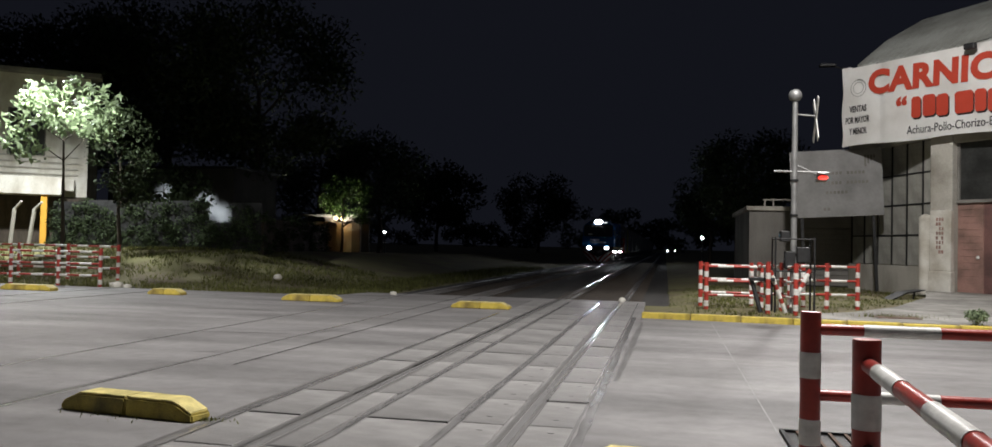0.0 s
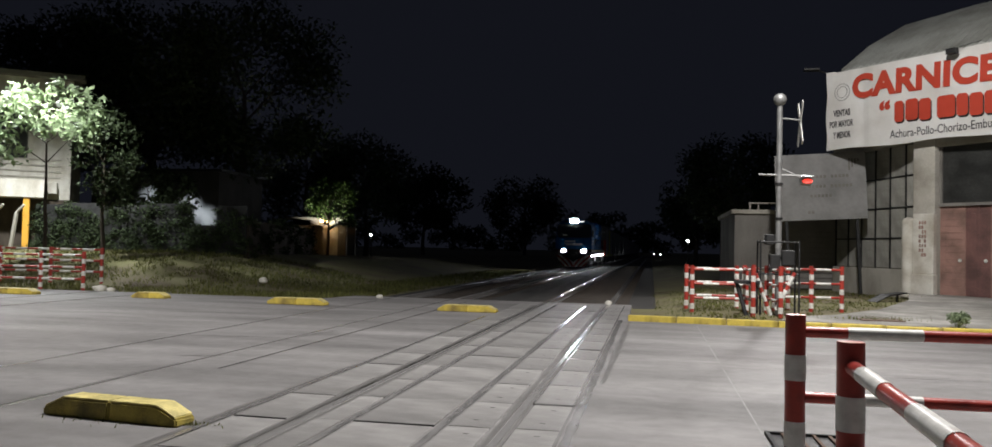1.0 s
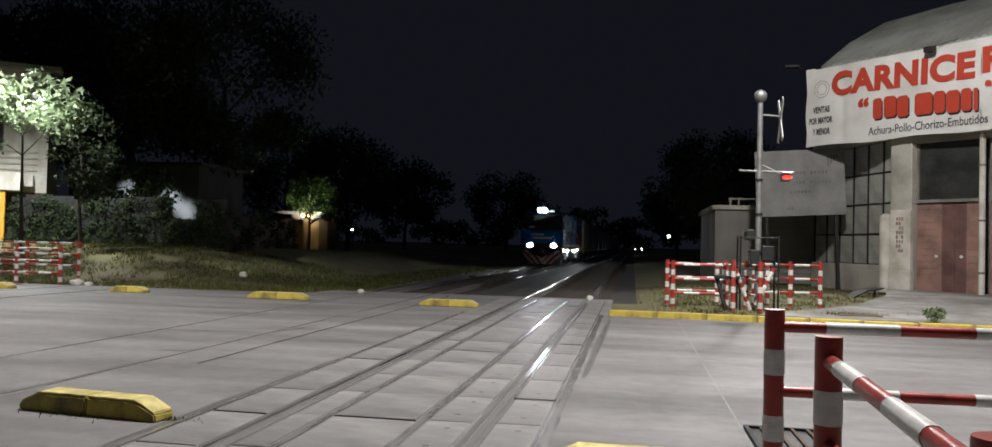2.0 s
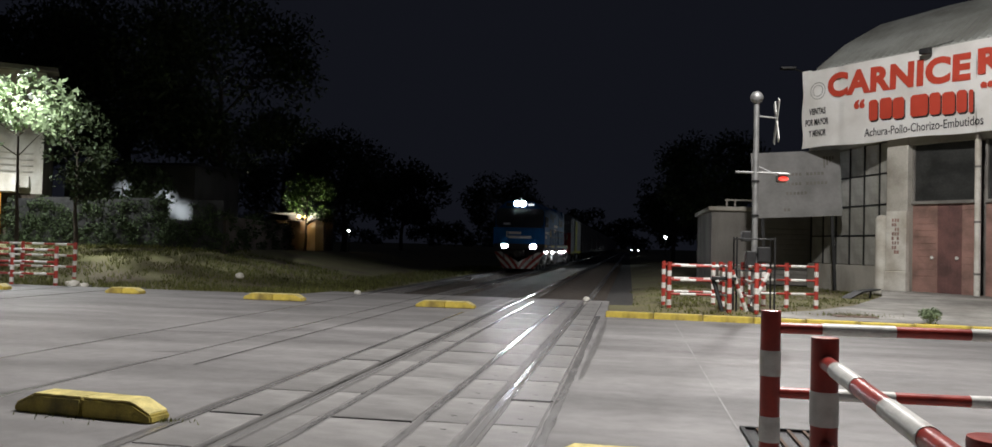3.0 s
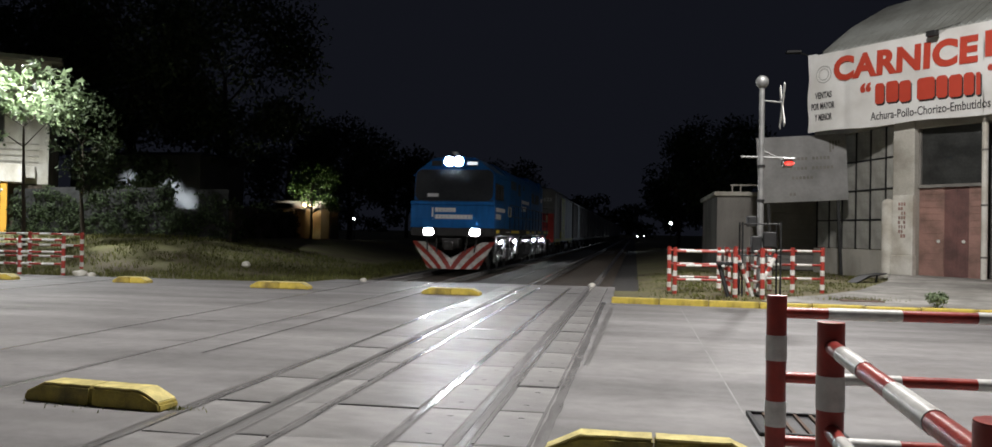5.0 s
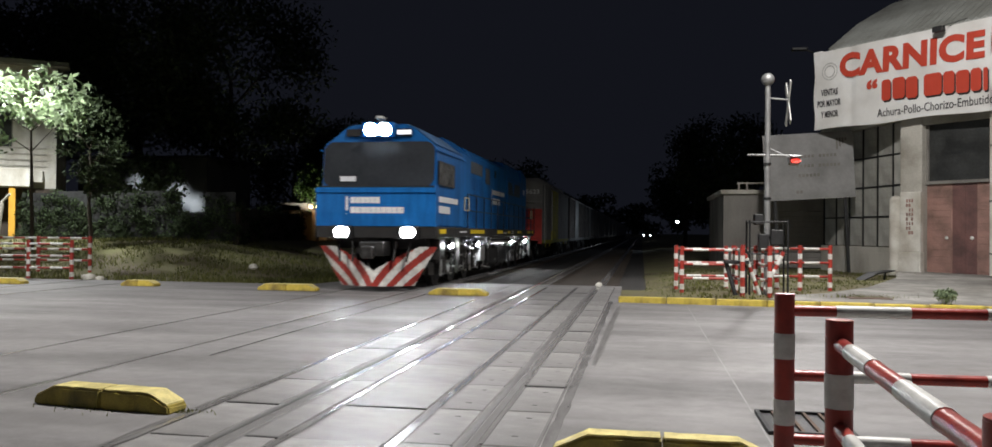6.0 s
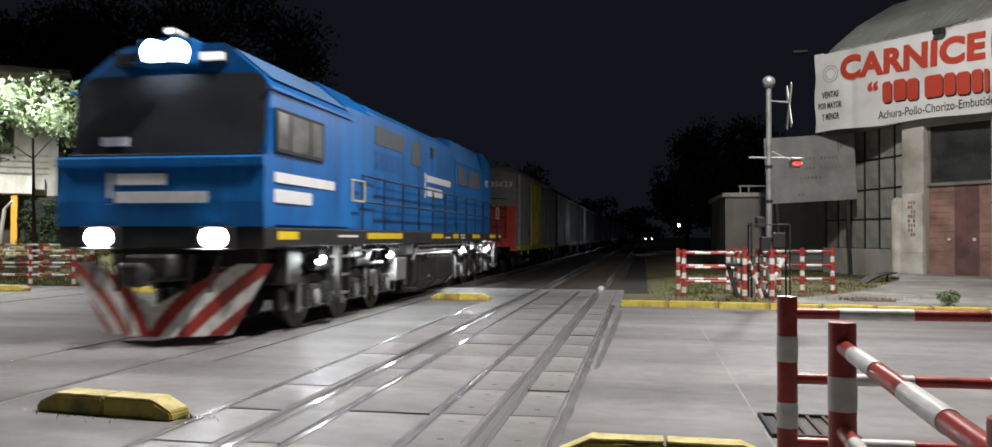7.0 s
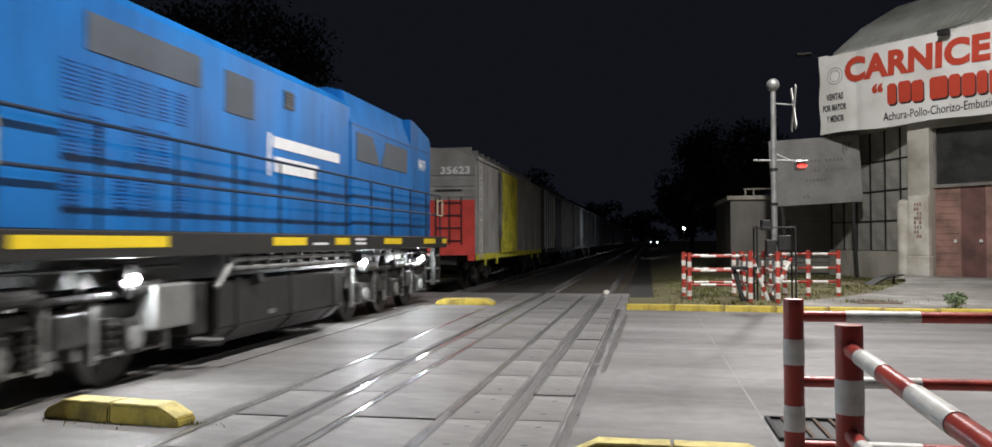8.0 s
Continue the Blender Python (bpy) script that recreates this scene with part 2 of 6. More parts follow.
def rod(bm, a, b, r, n=10, r2=None):
    a, b = Vector(a), Vector(b)
    m = Matrix.Translation((a + b) / 2) @ (b - a).to_track_quat("Z", "Y").to_matrix().to_4x4()
    bmesh.ops.create_cone(bm, cap_ends=True, segments=n, radius1=r, radius2=r if r2 is None else r2, depth=(b - a).length, matrix=m)
    return bm


def ball(bm, c, r, u=16, v=10, scale=(1, 1, 1)):
    bmesh.ops.create_uvsphere(bm, u_segments=u, v_segments=v, radius=r, matrix=Matrix.Translation(c) @ Matrix.Diagonal((*scale, 1)))
    return bm


def prism(bm, profile, axis, a, b):
    """A closed outline swept from a to b along an axis; the outline's two numbers are the other two axes in order."""
    def place(p, w):
        q = list(p)
        q.insert("xyz".index(axis), w)
        return q
    lo = [bm.verts.new(place(p, a)) for p in profile]
    hi = [bm.verts.new(place(p, b)) for p in profile]
    n = len(profile)
    bm.faces.new(lo), bm.faces.new(hi[::-1])
    for i in range(n):
        bm.faces.new((lo[i], hi[i], hi[(i + 1) % n], lo[(i + 1) % n]))
    bmesh.ops.recalc_face_normals(bm, faces=bm.faces)
    return bm


def nb():
    return bmesh.new()


def part(name, bm, material, parent=None, label="", smooth=False):
    me = bpy.data.meshes.new(name)
    if smooth:
        for f in bm.faces:
            f.smooth = True
        for e in bm.edges:
            e.smooth = e.calc_face_angle(0.0) < radians(40)
    bm.to_mesh(me)
    bm.free()
    me.materials.append(material)
    ob = new(name, me)
    if parent:
        ob.parent = parent
    if label:
        tagged(ob, label)
    return ob


def again(name, src, parent, m=None):
    ob = new(name, src.data)
    ob.parent = parent
    if m is not None:
        ob.matrix_basis = m
    return ob


def thing(name, m, label, category, group="", kind=""):
    ob = new(name)
    ob.empty_display_size = 0.2
    ob.matrix_basis = m
    return tagged(ob, label, category, group, kind)


def raw(name, verts, faces, material, parent=None, smooth=False):
    me = bpy.data.meshes.new(name)
    me.from_pydata([tuple(map(float, v)) for v in verts], [], [tuple(map(int, f)) for f in faces])
    if smooth:
        me.polygons.foreach_set("use_smooth", [True] * len(me.polygons))
    me.materials.append(material)
    ob = new(name, me)
    if parent:
        ob.parent = parent
    return ob


def words(name, text, rect, depth, material, parent, bold=0.0, basis=None, shear=0.0):
    """Lettering that fills a rectangle u0, u1, v0, v1 of its parent's xy plane (or of basis), facing its z."""
    cu = bpy.data.curves.new(name, "FONT")
    cu.body, cu.extrude, cu.offset, cu.shear = text, 0.01, bold, shear
    cu.resolution_u = 4
    cu.space_character = 1.0 + bold * 1.2
    tmp = bpy.data.objects.new(name, cu)
    scene.collection.objects.link(tmp)
    bpy.context.view_layer.update()
    me = bpy.data.meshes.new_from_object(tmp.evaluated_get(bpy.context.evaluated_depsgraph_get()))
    bpy.data.objects.remove(tmp)
    co = np.array([v.co[:] for v in me.vertices])
    lo, hi = co.min(0), co.max(0)
    u0, u1, v0, v1 = rect
    co = (co - lo) / np.maximum(hi - lo, 1e-6)
    co = co * [u1 - u0, v1 - v0, 0.006] + [u0, v0, depth]
    me.vertices.foreach_set("co", co.ravel())
    me.materials.clear()
    me.materials.append(material)
    ob = new(name, me)
    ob.parent = parent
    if basis is not None:
        ob.matrix_basis = basis
    return ob


# ---- ground, road and tracks ----
TRACKS = (-1.965, -6.30, -14.4)      # centre lines; rails 0.84 m to either side
RAIL = 0.84


def smooth01(a):
    a = max(0.0, min(1.0, a))
    return a * a * (3 - 2 * a)


def land(x, y):
    """Height of the ground."""
    z = -0.07
    if y > 22.0:
        z -= 0.13 * smooth01((y - 22.0) / 1.5) * (1 if -17.5 < x < 1.2 else 0)
    if y > 20.5 and x < -9:
        rise = smooth01((y - 21.5) / 9.5) * smooth01((-x - 10.5) / 9.0) * (1 if y < 34 else 1 - 0.4 * smooth01((y - 34) / 30))
        z += 1.05 * rise + 0.05 * noise.noise((x * 0.5, y * 0.5, 0)) * rise
    if y > 18 and x > 0.2:
        z += 0.14 * smooth01((x - 0.2) / 1.2) + 0.0
    return z


def make_ground():
    xs = np.unique(np.concatenate([[-2500, -900, -400, -200, -120, -80, -60], np.arange(-50, 31, 1.0), [40, 60, 100, 200, 500, 1200, 2500]]))
    ys = np.unique(np.concatenate([[-2500, -800, -300, -100, -40, -10, 0, 10, 17], np.arange(18, 60, 1.0), np.arange(60, 130, 5.0), [150, 200, 300, 600, 1200, 2500]]))
    verts = [(x, y, land(x, y)) for y in ys for x in xs]
    nx = len(xs)
    faces = [(j * nx + i, j * nx + i + 1, (j + 1) * nx + i + 1, (j + 1) * nx + i) for j in range(len(ys) - 1) for i in range(nx - 1)]
    tagged(raw("ground", verts, faces, M_EARTH, None, True), "rough grass and bare earth beside the railway", "ground", kind="structure")


def make_road():
    bm = nb()
    # the carriageway runs across the tracks; its far edge steps back between the rails
    edge = [(-70, -8), (70, -8), (70, 16.6), (6.4, 16.75), (-0.45, 17.5), (-0.5, 22.4), (-8.4, 22.4), (-8.8, 20.6), (-70, 20.3)]
    prism(bm, edge, "z", -0.22, 0.0)
    tagged(part("road", bm, M_ROAD), "worn grey concrete road over the level crossing", "road", kind="structure")
    # tar-filled joints of the road slabs
    bm = nb()
    for a, b, w in (((0.92, 16.6), (0.9, 5.3), 0.008), ((-9.0, 12.3), (-70, 12.9), 0.012), ((1.2, 10.6), (70, 10.4), 0.012)):
        a, b = Vector((*a, 0)), Vector((*b, 0))
        s = (b - a).cross(Vector((0, 0, 1))).normalized() * w
        vs = [bm.verts.new(p + Vector((0, 0, 0.004))) for p in (a - s, a + s, b + s, b - s)]
        bm.faces.new(vs)
    tagged(part("road_joint", bm, M_JOINT), "filled joints between the road slabs", "joint", kind="structure")
    bm = nb()
    for a, b, w in (((-7.96, 11.49), (-5.42, 11.76), 0.014), ((-5.42, 11.76), (-5.19, 13.05), 0.01), ((-5.9, 9.42), (-5.4, 9.6), 0.012), ((-9.6, 15.4), (-7.6, 15.5), 0.014),
                    ((-13.0, 9.6), (-8.2, 9.9), 0.01), ((-20.0, 14.2), (-11.0, 14.4), 0.012)):
        n = 10
        a, b = Vector((*a, 0)), Vector((*b, 0))
        side = (b - a).cross(Vector((0, 0, 1))).normalized()
        pts = []
        for i in range(n + 1):
            p = a.lerp(b, i / n) + side * (0.02 * noise.noise((a.x + i * 0.7, a.y, 0)))
            ww = w * (0.45 + 0.55 * math.sin(math.pi * i / n)) * (1 + 0.4 * noise.noise((i * 1.9, a.x, 4)))
            pts.append((bm.verts.new(p - side * ww + Vector((0, 0, 0.004))), bm.verts.new(p + side * ww + Vector((0, 0, 0.004)))))
        for i in range(n):
            bm.faces.new((pts[i][0], pts[i][1], pts[i + 1][1], pts[i + 1][0]))
    tagged(part("road_crack", bm, M_TAR), "dark uneven cracks in the road slabs", "crack", kind="structure")


def make_track(cx, far, near):
    t = thing("railway_track", pose(cx, 0, 0), "broad-gauge railway track sunk into the road, rusty beyond it", "track", "railway tracks", "structure")
    head = 0.03 if near else 0.022
    for sx in (-RAIL, RAIL):
        bm = nb()
        prism(bm, [(sx - head - 0.007, -0.03), (sx - head, 0.006), (sx + head, 0.006), (sx + head + 0.007, -0.03), (sx + 0.012, -0.045), (sx + 0.012, -0.13), (sx + 0.07, -0.15),
                   (sx - 0.07, -0.15), (sx - 0.012, -0.13), (sx - 0.012, -0.045)], "y", -8, far)
        part("rail", bm, M_STEEL if near else M_RAILDULL, t, "worn steel rail")
        inner = sx + (0.068 if sx < 0 else -0.068)
        if not near:
            continue
        bm = nb()
        w = 0.024
        box(bm, inner - w, inner + w, -7.9, min(far, 22.3), -0.03, 0.004)
        part("flange_groove", bm, M_STAIN, t, "dark dirt-filled flange groove")
        bm = nb()
        outer = sx + (-0.06 if sx < 0 else 0.06)
        w = 0.024
        box(bm, outer - w, outer + w, -7.9, min(far, 22.3), -0.03, 0.004)
        part("dirt_strip", bm, M_DIRT, t)
    if cx < -10:
        return t
    bm = nb()
    for i in range(0, 110):
        y = 23.0 + i * 0.62
        box(bm, -1.3 + random.uniform(-0.04, 0.04), 1.3, y, y + 0.24, -0.28, -0.15)
    tagged(part("sleepers", bm, M_SLEEPER, t, "dark timber sleepers"), kind="stuff")
    bm = nb()
    prism(bm, [(-2.16, -0.3), (-2.16, -0.185), (-1.6, -0.165), (1.6, -0.165), (2.16, -0.185), (2.16, -0.3)], "y", 22.42, far)
    part("ballast_bed", bm, M_BALLAST, t, "dark oily ballast")
    return t


def make_slabs(track):
    """Concrete panels in five rows between and beside the rails of the track nearest the camera, parted by tar joints."""
    cx = TRACKS[0]
    pitch, y0 = 1.085, 5.30 - 2 * 1.085
    for x0, x1 in ((-3.415, -2.95), (-2.715, -2.475), (-2.385, -1.70), (-1.60, -1.245), (-1.05, -0.685)):
        w = x1 - x0
        bm = nb()
        box(bm, 0.004, w - 0.004, 0.014, pitch - 0.014, -0.05, 0.012, 0.006)
        slab = part("slab", bm, M_SLAB, track)
        bm = nb()
        box(bm, 0.0, w, -0.011, 0.011, -0.05, 0.011)
        joint = part("joint", bm, M_TAR, slab, "tar joint")
        edge = hole = None
        if x0 > -1.1:
            bm = nb()
            for a in ((-0.016, 0.004, 0.014, pitch - 0.014), (w - 0.004, w + 0.016, 0.014, pitch - 0.014), (-0.016, w + 0.016, pitch - 0.034, pitch - 0.012)):
                box(bm, *a, -0.05, 0.016)
            edge = part("steel_edge", bm, M_EDGE, slab, "worn steel edge")
        if x0 > -1.7:
            bm = nb()
            for dx, dy in ((0.45, 0.26), (0.52, 0.83)):
                box(bm, w * dx, w * dx + 0.045, dy, dy + 0.018, 0.0, 0.0135)
            hole = part("lifting_slot", bm, M_TAR, slab)
        for i in range(17):
            y = y0 + i * pitch + 0.07 * (x0 + 2.4) + random.uniform(-0.015, 0.015)
            m = pose(x0 - cx, y, random.uniform(-0.004, 0.003), random.uniform(-0.2, 0.2), random.uniform(-0.25, 0.25), random.uniform(-0.15, 0.15))
            if i == 0:
                slab.matrix_basis = m
                continue
            c = again("slab", slab, track, m)
            if random.random() < 0.8:
                again("joint", joint, c)
            if edge:
                again("steel_edge", edge, c)
            if hole:
                again("lifting_slot", hole, c)


def make_stains():
    """Long dark oil and rubber stains beside the rails and one painted rail shadow, uneven at their edges."""
    bm = nb()
    # the first, thin line paints the shadow of the train track's rail
    for xa, xb, w, y0, y1 in ((-5.53, -5.52, 0.012, 3.6, 9), (-3.54, -3.52, 0.035, 4.6, 9.5), (-0.75, -0.7, 0.03, 12.0, 19.5), (-2.91, -2.9, 0.045, 4.4, 21), (-0.5, -0.42, 0.05, 9.0, 16.0)):
        n = 40
        left, right = [], []
        for i in range(n + 1):
            f = i / n
            y, x = y0 + (y1 - y0) * f, xa + (xb - xa) * f
            ww = w * (0.35 + 0.65 * math.sin(math.pi * min(1, f * 1.02)) ** 0.5) * (1 + 0.5 * noise.noise((y * 2.3, x * 5, 1)))
            left.append(bm.verts.new((x - ww, y, 0.004)))
            right.append(bm.verts.new((x + ww, y, 0.004)))
        for i in range(n):
            bm.faces.new((left[i], right[i], right[i + 1], left[i + 1]))
    # worn steel strips between the rows of panels and along the other track
    for x, half, y0, y1 in ((-3.465, 0.032, 4.6, 17.0), (-2.43, 0.03, 3.2, 21.2), (-1.65, 0.036, 3.2, 21.2), (-0.61, 0.042, 4.4, 17.3), (-4.86, 0.013, 8.6, 21.5)):
        sm = nb()
        n = 110
        left, right = [], []
        for i in range(n + 1):
            y = y0 + (y1 - y0) * i / n
            ww = half * (1 + 0.3 * noise.noise((y * 3.1, x, 1)))
            xx = x + 0.008 * noise.noise((y * 1.3, x * 3, 1))
            z = 0.008 + 0.003 * noise.noise((y * 2.0, x, 6))
            left.append(sm.verts.new((xx - ww, y, z)))
            right.append(sm.verts.new((xx + ww, y, z)))
        for i in range(n):
            sm.faces.new((left[i], right[i], right[i + 1], left[i + 1]))
        tagged(part("edging_strip", sm, M_SEAL), "worn steel edging strip beside the crossing panels", "strip", "edging strips", "structure")
    tagged(part("oil_stains_rail_shadow", bm, M_STAIN), "dark oil and rubber stains along the rails and a painted rail shadow", "stain", kind="structure")


make_ground()
make_road()
make_stains()
tracks = [make_track(c, 21.2 if c < -10 else 340, c == TRACKS[0]) for c in TRACKS]


def kerb_stone(name, x0, x1, y, w, h, label, group, turn=0, body=M_YELLOW):
    t = thing(name, pose((x0 + x1) / 2, y, 0, 0, 0, turn), label, "kerb", group)
    half = (x1 - x0) / 2
    for s in (-1, 1):
        bm = nb()
        prof = [(s * 0.004, 0.0), (s * 0.004, h), (s * (half - h * 1.3), h), (s * half, h * 0.4), (s * half, 0.0)]
        prism(bm, [(px, pz) for px, pz in prof], "y", -w / 2, w / 2)
        bmesh.ops.bevel(bm, geom=list(bm.edges), offset=0.014, segments=2, affect="EDGES")
        for v in bm.verts:
            if v.co.z > 0.03:
                v.co += noise.noise_vector(v.co * 9 + Vector((x0, y, 0))) * 0.008
        part("block", bm, body, t)
        # a pale cap: the lamp light on the top is put into its colour
        bm = nb()
        n = 14
        line = [(s * 0.012, h), (s * (half - h * 1.3), h), (s * (half - 0.012), h * 0.42)]
        pts = []
        for (ax, az), (bx, bz) in zip(line, line[1:]):
            pts += [(ax + (bx - ax) * i / n, az + (bz - az) * i / n) for i in range(n)]
        edges = []
        for px, pz in pts:
            wob = [0.012 * noise.noise((px * 14 + x0, y * 3, k)) for k in (0, 5)]
            edges.append([bm.verts.new((px, q, pz + dz)) for q in (-w / 2 + 0.012 + wob[0], w / 2 - 0.012 + wob[1]) for dz in (0.012, 0.0)])
        for a, b in zip(edges, edges[1:]):
            for i, j in ((0, 2), (2, 3), (3, 1), (1, 0)):
                bm.faces.new((a[i], a[j], b[j], b[i]))
        for e in (edges[0], edges[-1]):
            bm.faces.new((e[0], e[1], e[3], e[2]))
        bmesh.ops.recalc_face_normals(bm, faces=bm.faces)
        part("lit_top", bm, M_YELLOWLIT, t, "pale yellow top with lamp light painted in")
    return t


for x0, x1, y, w, h in ((-4.78, -3.42, 18.15, 0.3, 0.14), (-9.1, -7.62, 18.4, 0.3, 0.15), (-13.0, -12.05, 18.75, 0.3, 0.14), (-17.2, -15.65, 18.5, 0.3, 0.14)):
    kerb_stone("lane_divider", x0, x1, y, w, h, "short yellow-painted concrete divider on the road", "yellow dividers")
kerb_stone("lane_divider", -4.91, -3.59, 5.965, 0.23, 0.152, "chipped yellow-painted concrete divider with weeds at its foot", "yellow dividers", -6.5, M_YELLOWSHADE)
kerb_stone("lane_divider", -0.56, 0.84, 5.17, 0.17, 0.185, "chipped yellow-painted concrete divider beside the drain", "yellow dividers", 0, M_YELLOWSHADE)


def make_pavement():
    bm = nb()
    pts = [(2.6, 17.45), (6.5, 17.06), (40, 16.85), (40, 26), (12.5, 26.0), (9.0, 29.6), (8.3, 28.7), (7.3, 25.2), (5.6, 21.6), (4.2, 19.6), (3.0, 18.5)]
    lo = [bm.verts.new((x, y, -0.1)) for x, y in pts]
    hi = [bm.verts.new((x, y, 0.12 + 0.16 * smooth01((y - 18) / 11))) for x, y in pts]
    bm.faces.new(hi)
    for i in range(len(pts)):
        j = (i + 1) % len(pts)
        bm.faces.new((lo[i], lo[j], hi[j], hi[i]))
    bmesh.ops.recalc_face_normals(bm, faces=bm.faces)
    tagged(part("pavement", bm, M_PAVE), "cracked grey concrete pavement before the butcher's shop", "pavement", kind="structure")
    k = thing("kerb", pose(0, 0, 0), "long yellow-painted kerb along the pavement", "kerb", kind="structure")
    a0 = Vector((-0.45, 17.32, 0))
    a1 = Vector((6.5, 16.86, 0))
    a2 = Vector((40, 16.7, 0))
    n1 = 7
    for a, b, n in ((a0, a1, n1), (a1, a2, 12)):
        d = (b - a) / n
        for i in range(n):
            p = a + d * i
            bm = nb()
            ln = d.length - 0.012
            box(bm, 0, ln, -0.09, 0.09, -0.05, 0.125 + random.uniform(-0.006, 0.006), 0.018)
            ob = part("kerb_stone", bm, M_YELLOW, k)
            ob.matrix_basis = Matrix.Translation(p) @ pose(0, 0, 0, 0, 0, math.degrees(math.atan2(d.y, d.x)))


make_pavement()


# ---- red and white barriers ----
def striped(parent, name, a, b, r, first, pattern, n=14):
    """A red-painted tube from a to b with white bands sleeved on it: pattern gives the length of a red and of a white piece."""
    a, b = Vector(a), Vector(b)
    ln, d = (b - a).length, (b - a).normalized()
    bm = nb()
    rod(bm, a, b, r, n)
    ob = part(name, bm, M_RED, parent, smooth=True)
    s = first
    while s < ln - 0.02:
        e = min(ln - 0.001, s + pattern[1])
        bm = nb()
        rod(bm, a + d * s, a + d * e, r + 0.0025, n)
        part("white_band", bm, M_WHITE, ob, smooth=True)
        s = e + pattern[0]
    return ob


def barrier(a, b, posts, h=1.13, r=0.0525, rr=0.03, rails=(1.045, 0.70, 0.36), label="red and white striped tubular steel pedestrian barrier", z0=0.0, group="pedestrian barriers", first=0.26):
    a, b = Vector((*a, z0)), Vector((*b, z0))
    t = thing("pedestrian_barrier", Matrix.Translation(a), label, "barrier", group)
    v = b - a
    for k in posts:
        p = v * k
        striped(t, "post", (p.x, p.y, h), (p.x, p.y, 0.0), r, 0.205, (0.215, 0.135), 20)
        bm = nb()
        rod(bm, (p.x, p.y, h), (p.x, p.y, h + 0.006), r * 0.98, 20)
        part("cap", bm, M_RED, t, smooth=True)
    for z in rails:
        striped(t, "rail", (0, 0, z), (v.x, v.y, z), rr, first, (0.37, 0.37), 14)
    return t


barrier((0.76, 4.55), (3.6, 4.62), (0, 0.5, 1.0))
barrier((0.775, 3.40), (0.68, 1.64), (0, 1.0), h=1.11, first=0.24, rails=(1.02, 0.69, 0.36))
FG = "far pedestrian barriers"
FL = "red and white striped tubular barrier across the road"
barrier((0.98, 20.1), (2.25, 20.2), (0, 1.0), label=FL, z0=0.02, group=FG)
barrier((0.90, 21.4), (3.4, 21.5), (0, 0.5, 1.0), label=FL, z0=0.02, group=FG)
barrier((2.83, 18.85), (2.5, 20.9), (0, 0.5, 1.0), label=FL, z0=0.06, group=FG)
barrier((3.0, 21.0), (4.62, 21.25), (0, 0.55, 1.0), label=FL, z0=0.06, group=FG)
barrier((2.25, 18.9), (2.2, 20.2), (0, 1.0), label=FL, z0=0.05, group=FG)
LG = "barriers by the grass bank"
barrier((-16.05, 20.75), (-20.6, 20.2), (0, 0.28, 0.6, 1.0), h=1.15, label="red and white striped tubular barrier beside the grass bank", z0=-0.05, group=LG)
barrier((-16.7, 22.4), (-21.5, 22.0), (0, 0.35, 0.7, 1.0), h=1.1, label="red and white striped tubular barrier beside the grass bank", z0=0.1, group=LG)


